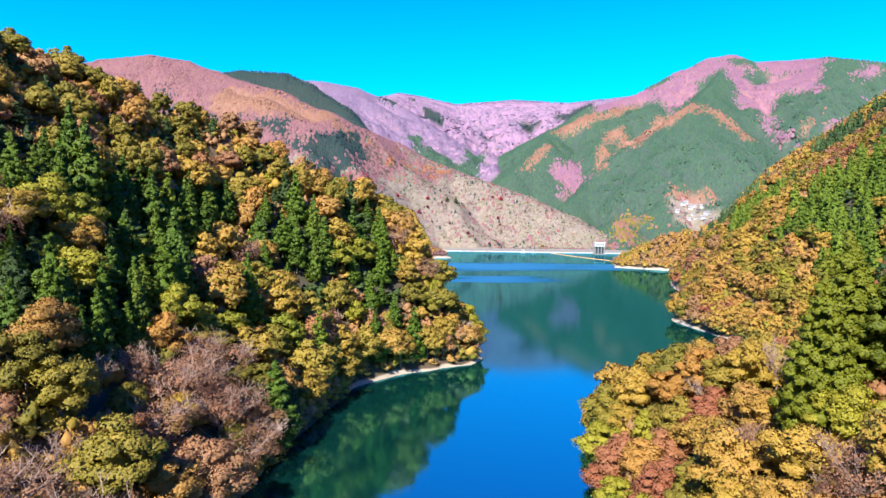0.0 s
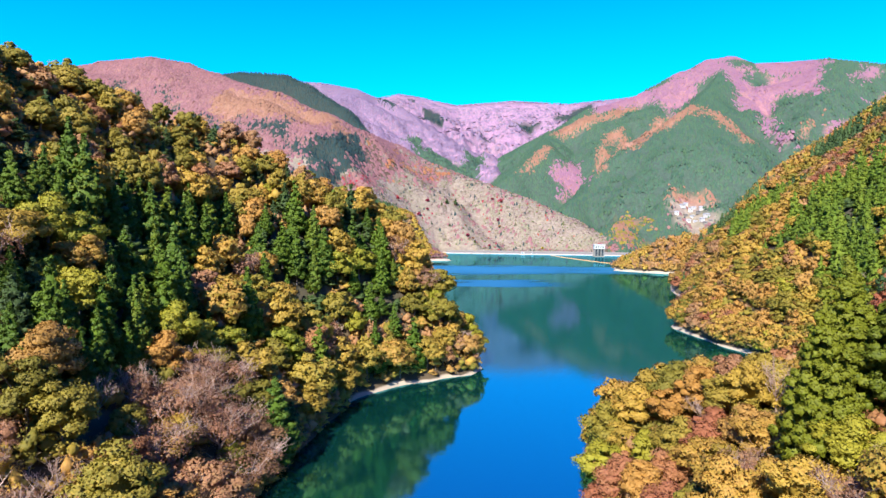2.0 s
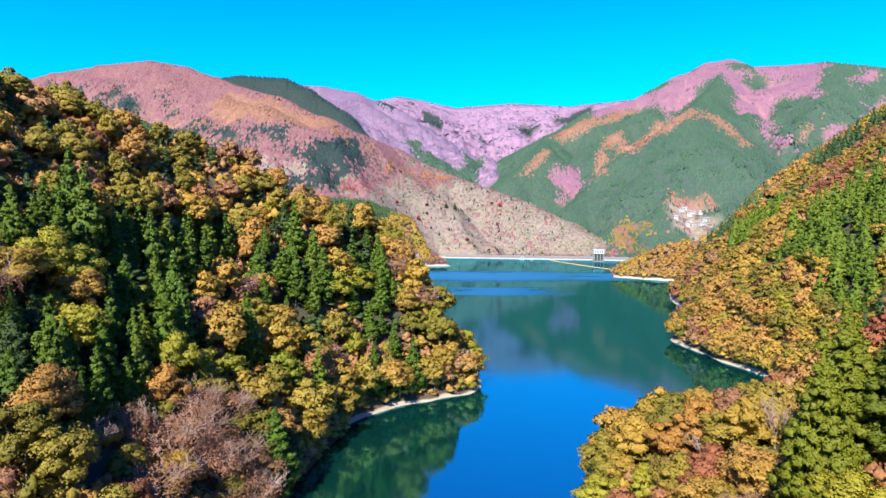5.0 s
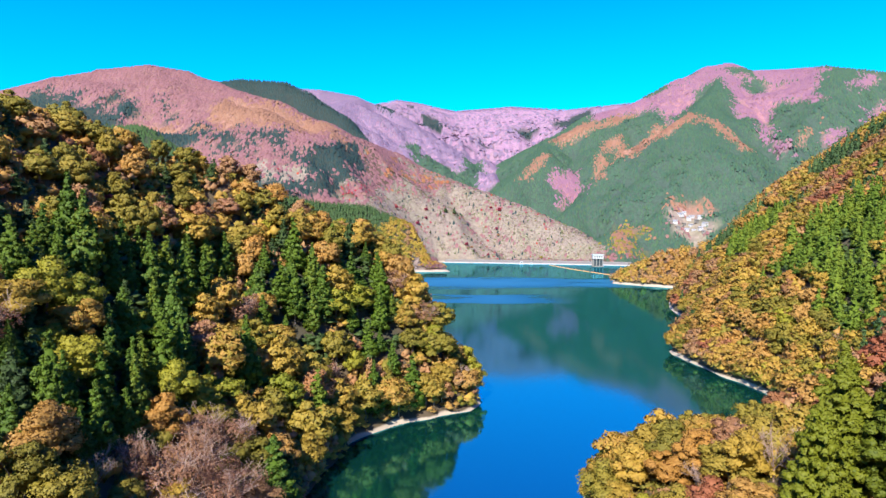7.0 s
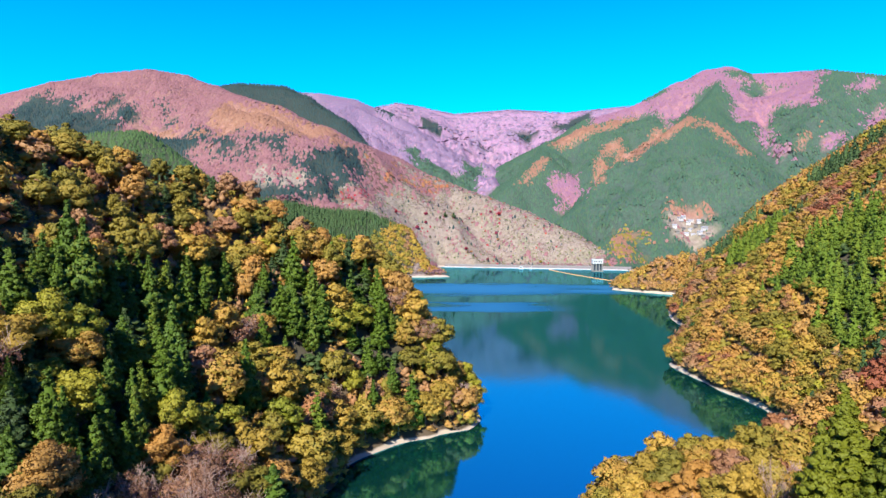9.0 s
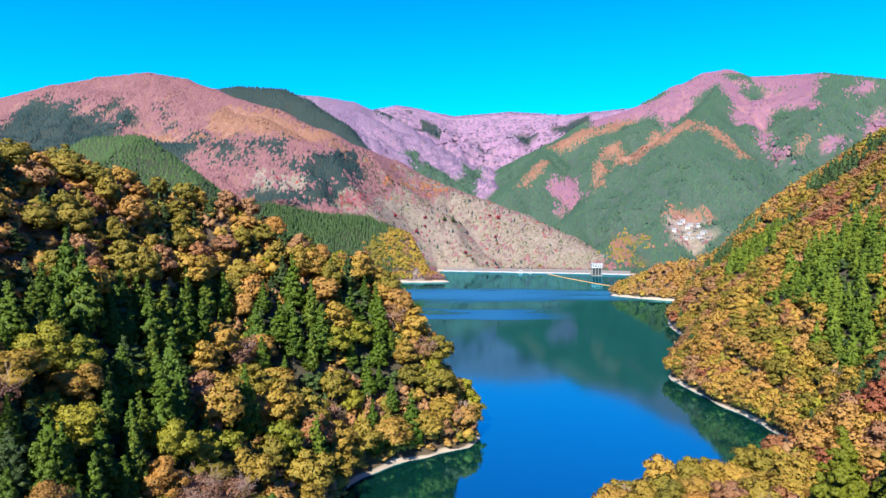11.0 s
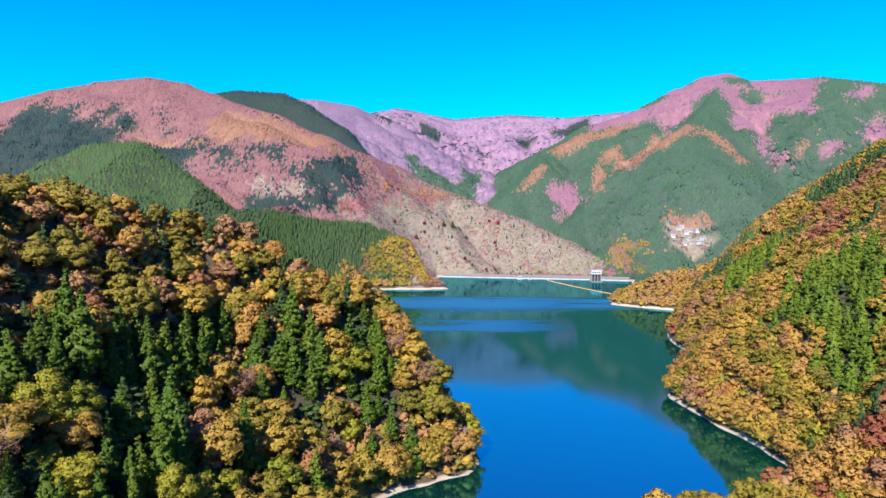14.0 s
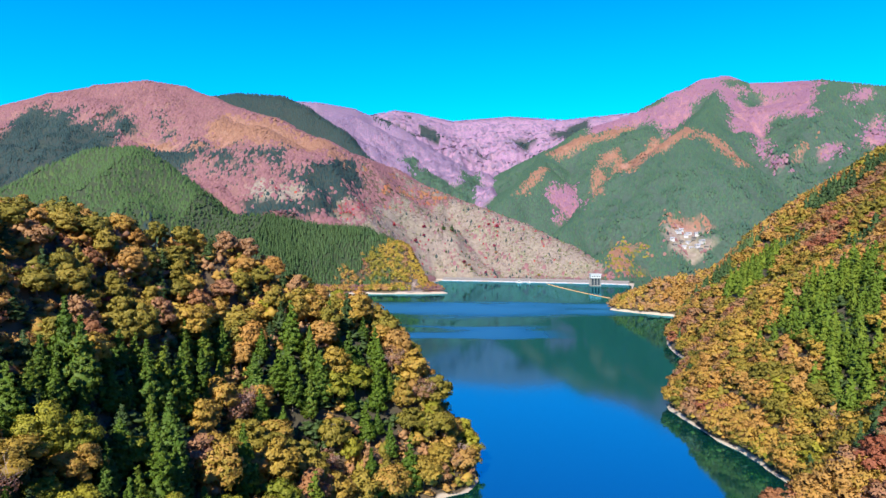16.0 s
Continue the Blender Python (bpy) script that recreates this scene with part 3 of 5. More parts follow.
def growth(x, y, z, which, away, shore):
    """The growth that covers each point, by the list above."""
    n1, n2, n3 = wander(x, y, 60, 11, 3), wander(x, y, 220, 12, 3), wander(x, y, 25, 13, 2)
    k = np.zeros(x.shape, int)
    name = np.array(NAMES)[which]

    def on(*names):
        return np.isin(name, names)

    def set_where(mask, value):
        k[mask] = value
    set_where(on("right_hill", "right_back", "near_right") & (n1 < -0.45), 1)
    set_where(on("right_hill") & (y > 760) & (n3 > -0.2), 1)
    set_where(on("green_dome", "green_spur"), 14)
    set_where(on("green_dome") & (n1 + 0.5 * n2 > 0.25), 5)
    edge = on("green_spur") & ((shore < 26) | (x > -90))
    set_where(edge, 0)
    set_where(edge & (n3 > 0.1), 1)
    set_where(edge & (n3 > 0.25), 12)
    west = on("west_mountain", "west_spur", "slide_spur", "west_wall")
    set_where(west, 12)
    set_where(west & (n2 < -0.3) & (z < 380), 5)
    low = on("west_spur", "slide_spur") & (z < 185)
    set_where(low, 5)
    set_where(low & (n3 > 0.15), 12)
    set_where(low & (n3 < -0.3), 8)
    set_where(on("open_slope"), 8)
    set_where(on("open_slope") & (z > 190 + 30 * n1), 1)
    set_where(on("slide_spur") & (x > -190), 1)
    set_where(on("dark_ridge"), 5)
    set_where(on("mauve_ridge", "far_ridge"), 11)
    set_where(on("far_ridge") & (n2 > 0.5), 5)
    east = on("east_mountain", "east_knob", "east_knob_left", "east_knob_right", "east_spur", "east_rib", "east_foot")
    # 9 is the green that has haze in its colour
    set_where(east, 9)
    shelf = on("hamlet_shelf")
    set_where(shelf, 1)
    set_where(shelf & (n3 < 0.25), 9)
    set_where(on("east_mountain") & (away < 70) & (x > 575) & (x < 1325), 6)
    jx, jy = x + 24 * wander(x, y, 45, 31, 3) * (y > 900), y + 24 * wander(x, y, 45, 32, 3) * (y > 900)
    spur = on("green_dome", "green_spur")
    for zone_name, (kind, pts) in ZONES.items():
        place = within(jx, jy, pts)
        if zone_name == "autumn_spur":
            place &= on("green_spur")
        elif zone_name == "green_foot":
            place &= on("mauve_ridge", "dark_ridge", "far_ridge")
        else:
            place &= ~spur | (zone_name == "spit_scrub")
        set_where(place, kind)
    for zone_name, share in (("dark_left", 0.12), ("dark_right", 0.42)):
        set_where(within(jx, jy, ZONES[zone_name][1]) & (n3 > share) & west & ~within(jx, jy, ZONES["landslip"][1]), 12)
    knoll = within(jx, jy, ZONES["autumn_spur"][1]) & on("green_spur")
    set_where(knoll & (n3 > -0.05), 1)
    set_where(knoll & (n3 < -0.3), 13)
    set_where(within(jx, jy, ZONES["russet_shrubs"][1]) & (n3 > 0.35), 8)
    set_where(within(jx, jy, ZONES["crimson_row"][1]) & (n3 > -0.1), 12)
    set_where(within(jx, jy, ZONES["autumn_knoll"][1]) & (n3 > 0.1), 9)
    set_where(within(jx, jy, ZONES["autumn_knoll"][1]) & (n3 < -0.25), 7)
    return k


# ---- ground and water ----
def mesh_of(name, verts, faces, mat, smooth=False, tone=None, normals=None):
    me = bpy.data.meshes.new(name)
    verts, faces = np.asarray(verts, np.float32), np.asarray(faces, np.int32)
    size = faces.shape[1]
    me.vertices.add(len(verts))
    me.vertices.foreach_set("co", verts.ravel())
    me.loops.add(faces.size)
    me.loops.foreach_set("vertex_index", faces.ravel())
    me.polygons.add(len(faces))
    me.polygons.foreach_set("loop_start", np.arange(0, faces.size, size, dtype=np.int32))
    me.polygons.foreach_set("use_smooth", np.full(len(faces), smooth))
    if tone is not None:
        me.attributes.new("tone", "FLOAT", "POINT").data.foreach_set("value", np.asarray(tone, np.float32))
    me.materials.append(mat)
    me.update(calc_edges=True)
    if normals is not None:
        me.normals_split_custom_set_from_vertices(np.asarray(normals, np.float32))
    return me


xs = grid_lines([(-4600, -1800, 200), (-1800, -420, 26), (-420, -220, 10), (-220, 320, 4), (320, 460, 8), (460, 1800, 26), (1800, 4601, 200)])
ys = grid_lines([(-1500, -300, 100), (-300, 60, 15), (60, 330, 4), (330, 1000, 9), (1000, 1080, 16), (1080, 1260, 5), (1260, 1480, 11), (1480, 2900, 22), (2900, 4901, 60)])
gx, gy = np.meshgrid(xs, ys)
gx, gy = gx.ravel(), gy.ravel()
gz, gw, ga, gs = land(gx, gy)
zone = growth(gx, gy, gz, gw, ga, gs)
cols = len(xs)
i0 = (np.arange(len(ys) - 1)[:, None] * cols + np.arange(cols - 1)[None, :]).ravel()
ground_mesh = mesh_of("ground", np.stack([gx, gy, gz], 1), np.stack([i0, i0 + 1, i0 + cols + 1, i0 + cols], 1), GROUND, True)
# soil 11 takes on the far ridges' lilac haze tint
# soil 9 is blued for haze like the plantation above it
SOIL = np.array([(0.075, 0.055, 0.03), (0.08, 0.052, 0.034), (0.10, 0.09, 0.035), (0.12, 0.075, 0.05), (0.05, 0.045, 0.025), (0.02, 0.032, 0.026),
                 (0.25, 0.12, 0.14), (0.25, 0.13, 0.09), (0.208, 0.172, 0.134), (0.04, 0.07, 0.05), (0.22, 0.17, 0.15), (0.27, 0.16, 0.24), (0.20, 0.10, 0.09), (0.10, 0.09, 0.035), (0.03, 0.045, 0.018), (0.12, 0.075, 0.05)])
ground_mesh.color_attributes.new("zone", "FLOAT_COLOR", "POINT").data.foreach_set(
    "color", np.concatenate([SOIL[zone], np.ones((len(gx), 1))], 1).astype(np.float32).ravel())
# soil, not sand, meets the water under the nearest woods
ground_mesh.attributes.new("dry", "FLOAT", "POINT").data.foreach_set("value", np.where((gy < 215) & (gx < 125), 6.0, np.where(gy > 700, -1.6, 0.0)).astype(np.float32))
tagged(new("ground", ground_mesh), "steep wooded valley sides with a sandy shoreline round a lake", "ground", kind="structure")

wx = [-700, 700, 700, -700]
wy = [-600, -600, 1700, 1700]
tagged(new("water", mesh_of("water", [(a_, b_, 0.0) for a_, b_ in zip(wx, wy)], [(0, 1, 2, 3)], WATER)), "calm deep blue reservoir water reflecting the hills", "lake", kind="structure")


# ---- trees ----
def sprays(centres, outward, size, count, rng, flat=0.5, loose=0.32, spiky=0.3):
    """Leaf sprays: small pointed leaves round each centre, more or less across the outward direction. They are shaded as part of their mass."""
    n = len(centres) * count
    c = np.repeat(centres, count, 0) + rng.normal(0, loose, (n, 3)) * np.repeat(size, count)[:, None]
    base = np.repeat(outward, count, 0)
    o = base + rng.normal(0, flat, (n, 3))
    o /= np.linalg.norm(o, axis=1)[:, None] + 1e-9
    u = np.cross(o, rng.normal(0, 1, (n, 3)))
    u /= np.linalg.norm(u, axis=1)[:, None] + 1e-9
    v = np.cross(o, u)
    s = (np.repeat(size, count) * rng.uniform(0.6, 1.2, n))[:, None] * 0.62
    verts = np.stack([c - u * s - v * s * 0.6, c + u * s - v * s * 0.6, c + v * s * rng.uniform(0.8, 1.4, (n, 1))], 1).reshape(-1, 3)
    off = c - np.repeat(centres, count, 0)
    off /= np.linalg.norm(off, axis=1)[:, None] + 1e-9
    way = base * 0.6 + off * 0.55 + o * spiky
    way /= np.linalg.norm(way, axis=1)[:, None] + 1e-9
    return verts, np.arange(n * 3).reshape(-1, 3), np.repeat(way, 3, 0)


def joined(parts):
    """Several (verts, faces) or (verts, faces, normals) as one."""
    verts, faces, normals, base = [], [], [], 0
    for v, f, *way in parts:
        verts.append(v), faces.append(np.asarray(f) + base)
        normals += way
        base += len(v)
    made = (np.concatenate(verts), np.concatenate(faces))
    return (*made, np.concatenate(normals)) if len(normals) == len(parts) else made


def tube(points, radii, sides=5):
    """A tapered limb along points."""
    pts = np.asarray(points, float)
    verts, faces = [], []
    for k, p in enumerate(pts):
        d = pts[min(k + 1, len(pts) - 1)] - pts[max(k - 1, 0)]
        d /= np.linalg.norm(d) + 1e-9
        side = np.cross(d, (0.3, 0.9, 0.1))
        side /= np.linalg.norm(side) + 1e-9
        up = np.cross(d, side)
        for j in range(sides):
            t = 2 * math.pi * j / sides
            verts.append(p + radii[k] * (math.cos(t) * side + math.sin(t) * up))
    for k in range(len(pts) - 1):
        for j in range(sides):
            a_, b_ = k * sides + j, k * sides + (j + 1) % sides
            faces += [(a_, b_, b_ + sides), (a_, b_ + sides, a_ + sides)]
    return np.array(verts), np.array(faces)


def round_form():
    """A unit ball of 20 facets."""
    g = (1 + 5 ** 0.5) / 2
    v = np.array([(-1, g, 0), (1, g, 0), (-1, -g, 0), (1, -g, 0), (0, -1, g), (0, 1, g), (0, -1, -g), (0, 1, -g), (g, 0, -1), (g, 0, 1), (-g, 0, -1), (-g, 0, 1)])
    v = v / np.linalg.norm(v[0])
    f = [t for t in itertools.combinations(range(12), 3) if all(np.linalg.norm(v[p] - v[q]) < 1.1 for p, q in itertools.combinations(t, 2))]
    f = [t if np.dot(np.cross(v[t[1]] - v[t[0]], v[t[2]] - v[t[0]]), v[t[0]]) > 0 else (t[0], t[2], t[1]) for t in f]
    return v, np.array(f)


BALL = round_form()


KNOT = (np.array([(1, 0, 0), (0, 1, 0), (-1, 0, 0), (0, -1, 0), (0, 0, 1), (0, 0, -1)], float), np.array([(0, 1, 4), (1, 2, 4), (2, 3, 4), (3, 0, 4), (1, 0, 5), (2, 1, 5), (3, 2, 5), (0, 3, 5)]))


def lengths(a_):
    return a_ / (np.linalg.norm(a_, axis=-1, keepdims=True) + 1e-9)


def leafy(centres, radii, middle, rng, form, leaves, leaf, squash=0.8, body=0.78, whole=0.4):
    """Leafy masses: an uneven dense inside for each, and loose pointed leaves all over it. They are shaded partly as one crown round its middle."""
    n, parts = len(centres), []
    flat = np.array([1, 1, squash])
    if form is not None:
        v, f = form
        lump = 1 + np.clip(rng.normal(0, 0.17, (n, len(v), 1)), -0.4, 0.4)
        bv = v[None] * lump * body * radii[:, None, None] * flat + centres[:, None]
        way = lengths(v[None] * (1 - whole) + lengths(bv - middle) * whole + rng.normal(0, 0.12, bv.shape))
        parts.append((bv.reshape(-1, 3), (f[None] + (np.arange(n) * len(v))[:, None, None]).reshape(-1, 3), way.reshape(-1, 3)))
    out = np.repeat(lengths(centres - middle), leaves, 0)
    d = lengths(lengths(rng.normal(0, 1, (n * leaves, 3))) + 0.55 * out + np.array([0, 0, 0.2]))
    c = np.repeat(centres, leaves, 0) + d * flat * (np.repeat(radii, leaves) * rng.uniform(0.72, 1.0, n * leaves) * np.where(rng.uniform(0, 1, n * leaves) < 0.3, 1.3, 1.08))[:, None]
    o = lengths(d + rng.normal(0, 0.62, d.shape))
    u = lengths(np.cross(o, rng.normal(0, 1, d.shape)))
    w = np.cross(o, u)
    size = (leaf * rng.uniform(0.6, 1.3, len(c)))[:, None]
    lv = np.stack([c - u * size - w * size * 0.6, c + u * size - w * size * 0.6, c + w * size * rng.uniform(0.8, 1.5, size.shape)], 1)
    way = lengths(d * (0.9 - whole) + lengths(c - middle) * whole + 0.45 * o)
    parts.append((lv.reshape(-1, 3), np.arange(len(c) * 3).reshape(-1, 3), np.repeat(way, 3, 0)))
    return joined(parts)


def broadleaf_shape(rng, height, radius, lobes, leaves, leaf, form=BALL, fill=0.44, squash=0.66, body=0.72):
    """A domed, billowing crown of many leafy masses, and a trunk with limbs. Returns (crown, trunk) as verts and faces."""
    k = np.arange(lobes)
    up = 1 - 1.45 * (k + 0.5) / lobes                     # from the top of the dome to its skirt
    turn = k * 2.39996 + rng.uniform(0, 6)
    flat = np.sqrt(np.clip(1 - up * up, 0.0, 1))
    middle = np.array([0, 0, 0.52 * height])
    wide = radius * (1 - 0.7 * fill) * (1 + 0.2 * np.sin(turn * 2 + rng.uniform(0, 6))) * rng.uniform(0.6, 1.15, lobes)
    centres = np.stack([flat * np.cos(turn) * wide, flat * np.sin(turn) * wide, up * 0.34 * height * rng.uniform(0.6, 1.2, lobes)], 1) + rng.normal(0, 0.07 * radius, (lobes, 3)) + middle
    radii = radius * fill * rng.uniform(0.5, 1.25, lobes) * (12 / lobes) ** 0.4
    crown = [leafy(centres, radii, middle - np.array([0, 0, 0.2 * height]), rng, form, leaves, leaf, squash, body)]
    if form is not None:
        crown.append((BALL[0] * np.array([0.46 * radius, 0.46 * radius, 0.2 * height]) + middle, BALL[1], BALL[0]))
    crown = joined(crown)
    lean = rng.normal(0, 0.03 * height, 2)
    trunk = [tube([(0, 0, -1.5), (lean[0] * 0.3, lean[1] * 0.3, height * 0.3), (lean[0], lean[1], height * 0.62)], [0.028 * height, 0.02 * height, 0.008 * height])]
    for lobe in centres[2::3][:5]:
        trunk.append(tube([(lean[0] * 0.3, lean[1] * 0.3, height * 0.3), (lobe[0] * 0.5, lobe[1] * 0.5, (height * 0.3 + lobe[2]) / 2), lobe], [0.012 * height, 0.008 * height, 0.003 * height], 4))
    return crown, joined(trunk)


def conifer_shape(rng, height, radius, tiers, tuft, leaves, leaf, form=KNOT, droop=0.16, squash=0.8, gap=1.75, core=0.8):
    """A cone of tufted boughs in drooping tiers round a straight trunk."""
    centres, radii = [], []
    for k in range(tiers):
        f = (k + 0.7) / tiers                             # 0 at the tip, 1 at the skirt
        reach = radius * f ** 0.8 * (1 if f < 0.88 else 0.85)
        count = max(3, int(2 * math.pi * reach / (tuft * gap)))
        start = rng.uniform(0, 6)
        for j in range(count):
            t = start + 2 * math.pi * (j + rng.uniform(-0.3, 0.3)) / count
            r = reach * rng.uniform(0.6, 1.1) - 0.4 * tuft
            centres.append((r * math.cos(t), r * math.sin(t), height * (1 - 0.86 * f) - droop * r + rng.normal(0, 0.42) * height / tiers))
            radii.append(tuft * (0.5 + 0.55 * f) * rng.uniform(0.75, 1.25))
            if core < 0.6 and j % 2:                      # an open crown shows boughs further in
                centres.append((0.62 * r * math.cos(t + 0.3), 0.62 * r * math.sin(t + 0.3), centres[-1][2] + 0.25 * height / tiers))
                radii.append(radii[-1])
    centres.append((0, 0, height * 0.965)), radii.append(tuft * 0.34)
    centres, radii = np.array(centres), np.array(radii)
    boughs = leafy(centres, radii, np.array([0, 0, 0.28 * height]), rng, form, leaves, leaf, squash, 0.85, 0.3)
    ring = [(radius * f * math.cos(t) * rng.uniform(0.85, 1.1), radius * f * math.sin(t) * rng.uniform(0.85, 1.1), height * h) for f, h in ((0.66 * core, 0.12), (0.55 * core, 0.36), (0.30 * core, 0.66)) for t in np.arange(7) * 2 * math.pi / 7]
    inside = np.array(ring + [(0, 0, height * 0.99)])
    sides = [(a_ * 7 + j, a_ * 7 + (j + 1) % 7, (a_ + 1) * 7 + (j + 1) % 7) for a_ in range(2) for j in range(7)] + [(a_ * 7 + j, (a_ + 1) * 7 + (j + 1) % 7, (a_ + 1) * 7 + j) for a_ in range(2) for j in range(7)]
    sides += [(14 + j, 14 + (j + 1) % 7, 21) for j in range(7)]
    crown = joined([boughs, (inside, np.array(sides), lengths(inside * np.array([1, 1, 0]) + np.array([0, 0, 0.3 * radius])))])
    return crown, tube([(0, 0, -1.5), (0, 0, height * 0.5), (0, 0, height * 0.97)], [0.02 * height, 0.013 * height, 0.002 * height])


def bare_shape(rng, height, radius, twigs=5):
    """A leafless tree: trunk, spreading limbs, and a haze of fine rising twigs at their ends."""
    parts = [tube([(0, 0, -1.5), (0.2, 0.1, height * 0.2), (0.3, 0.2, height * 0.36)], [0.020 * height, 0.014 * height, 0.010 * height])]
    for k in range(9):
        t = 2 * math.pi * k / 9 + rng.uniform(-0.3, 0.3)
        z0 = height * rng.uniform(0.16, 0.36)
        d, up = radius * rng.uniform(0.45, 0.95), height * rng.uniform(0.28, 0.52)
        p = [np.array((0.2, 0.1, z0)), np.array((d * 0.5 * math.cos(t), d * 0.5 * math.sin(t), z0 + up * 0.42)), np.array((d * math.cos(t), d * math.sin(t), z0 + up))]
        parts.append(tube(p, [0.008 * height, 0.005 * height, 0.002 * height], 4))
        for j in range(9):
            a_ = rng.uniform(0.0, 1.0)
            q = p[1] * (1 - a_) + p[2] * a_
            tip = q + np.array((rng.normal(0, 0.2) * radius + 0.12 * d * math.cos(t), rng.normal(0, 0.2) * radius + 0.12 * d * math.sin(t), height * rng.uniform(0.05, 0.2)))
            parts.append(tube([q, tip], [0.0032 * height, 0.0014 * height], 3))
            for i in range(twigs):
                b_ = rng.uniform(0.15, 1.0)
                r0 = q * (1 - b_) + tip * b_
                parts.append(tube([r0, r0 + np.array((rng.normal(0, 0.10) * radius, rng.normal(0, 0.10) * radius, height * rng.uniform(0.02, 0.11)))], [0.0017 * height, 0.0009 * height], 3))
    return joined(parts)


def tree_thing(kind, label, category, crown, trunk, leaf, bark, group):
    root = new(kind)
    tagged(root, label, category, group)
    t = new("trunk", mesh_of("trunk", *trunk, bark))
    t.parent = root
    if crown is not None:
        c = new("crown", mesh_of("crown", crown[0], crown[1], leaf, True, None, crown[2]))
        c.parent = root
    return root


def scatter(x0, x1, y0, y1, step, rng):
    ax, ay = np.meshgrid(np.arange(x0, x1, step), np.arange(y0, y1, step))
    ax, ay = ax.ravel() + rng.uniform(-0.6, 0.6, ax.size) * step, ay.ravel() + rng.uniform(-0.6, 0.6, ay.size) * step
    return ax, ay


def forest(name, label, x, y, z, height, radius, template, mat, rng, slope=None, hug=False):
    """Many trees in one mesh: each a turned and scaled copy of one of the template's shapes."""
    verts, faces, tone, base = [], [], [], 0
    which = rng.integers(0, len(template), len(x))
    turned = []
    for k, (tv, tf, *way) in enumerate(template):
        sel = np.nonzero(which == k)[0]
        if not len(sel):
            continue
        t = rng.uniform(0, 2 * math.pi, len(sel))
        ca, sa = np.cos(t)[:, None], np.sin(t)[:, None]
        px = (tv[None, :, 0] * ca - tv[None, :, 1] * sa) * radius[sel, None] + x[sel, None]
        py = (tv[None, :, 0] * sa + tv[None, :, 1] * ca) * radius[sel, None] + y[sel, None]
        pz = tv[None, :, 2] * height[sel, None] + z[sel, None]
        if hug:                                      # the crowns' skirts follow the slope
            pz = pz - (slope[sel, 0, None] * (px - x[sel, None]) + slope[sel, 1, None] * (py - y[sel, None])) / np.maximum(slope[sel, 2, None], 0.75 * np.hypot(slope[sel, 0, None], slope[sel, 1, None]))
        verts.append(np.stack([px, py, pz], 2).reshape(-1, 3))
        for w in way:
            turned.append(np.stack([w[None, :, 0] * ca - w[None, :, 1] * sa, w[None, :, 0] * sa + w[None, :, 1] * ca, np.broadcast_to(w[None, :, 2], px.shape)], 2).reshape(-1, 3) + (0 if slope is None else np.repeat(slope[sel], len(tv), 0)))
        faces.append((tf[None] + (np.arange(len(sel)) * len(tv))[:, None, None]).reshape(-1, 3) + base)
        tone.append(np.repeat(np.clip(rng.uniform(0, 0.4, len(sel)) + 0.3 + 0.4 * wander(x[sel], y[sel], 70, 41, 3), 0, 0.99), len(tv)))
        base += len(sel) * len(tv)
    if not verts:
        return None
    shade = np.concatenate(turned)
    return tagged(new(name, mesh_of(name, np.concatenate(verts), np.concatenate(faces), mat, True, np.concatenate(tone), shade / np.linalg.norm(shade, axis=1)[:, None])), label, "forest", kind="stuff")


rng = np.random.default_rng(5)
# far trees: a few facets each, one metre high and wide in the template
def far_blob(rng, n=6):
    v = [(rng.normal(0, 0.2), rng.normal(0, 0.2), 1.0)] + [(math.cos(2 * math.pi * k / n) * rng.uniform(0.7, 1.25), math.sin(2 * math.pi * k / n) * rng.uniform(0.7, 1.25), rng.uniform(0.0, 0.4)) for k in range(n)]
    out = np.array(v) * np.array([1, 1, 0]) + np.array([0, 0, 0.5])
    return np.array(v), np.array([(0, 1 + k, 1 + (k + 1) % n) for k in range(n)]), out / np.linalg.norm(out, axis=1)[:, None]


def far_cone(rng, n=5):
    v = [(0, 0, 1.0)] + [(math.cos(2 * math.pi * k / n) * rng.uniform(0.75, 1.2), math.sin(2 * math.pi * k / n) * rng.uniform(0.75, 1.2), rng.uniform(-0.1, 0.12)) for k in range(n)]
    out = np.array(v) * np.array([1, 1, 0]) + np.array([0, 0, 0.35])
    return np.array(v), np.array([(0, 1 + k, 1 + (k + 1) % n) for k in range(n)]), out / np.linalg.norm(out, axis=1)[:, None]


def unit(shape, height, radius):
    v, f, *way = shape
    return (v / np.array([radius, radius, height]), f, *way)


FAR_BLOBS, FAR_CONES = [far_blob(rng) for k in range(5)], [far_cone(rng) for k in range(4)]
MID_BROAD = [unit(broadleaf_shape(rng, 10, 4.5, 13, 26, 0.5, KNOT)[0], 10, 4.5) for k in range(5)]
FINE_BROAD = [unit(broadleaf_shape(rng, 10, 4.5, 18, 46, 0.36, KNOT)[0], 10, 4.5) for k in range(5)]
FINE_CONE = [unit(conifer_shape(rng, 16, 3.6, 9, 1.0, 14, 0.42)[0], 16, 3.6) for k in range(4)]
LOW_BROAD = [unit(broadleaf_shape(rng, 10, 4.5, 6, 8, 0.7, KNOT)[0], 10, 4.5) for k in range(5)]
LOW_CONE = [unit(conifer_shape(rng, 16, 3.6, 3, 1.9, 1, 0.8)[0], 16, 3.6) for k in range(4)]
MID_CONE = [unit(conifer_shape(rng, 16, 3.6, 7, 1.25, 9, 0.55)[0], 16, 3.6) for k in range(4)]
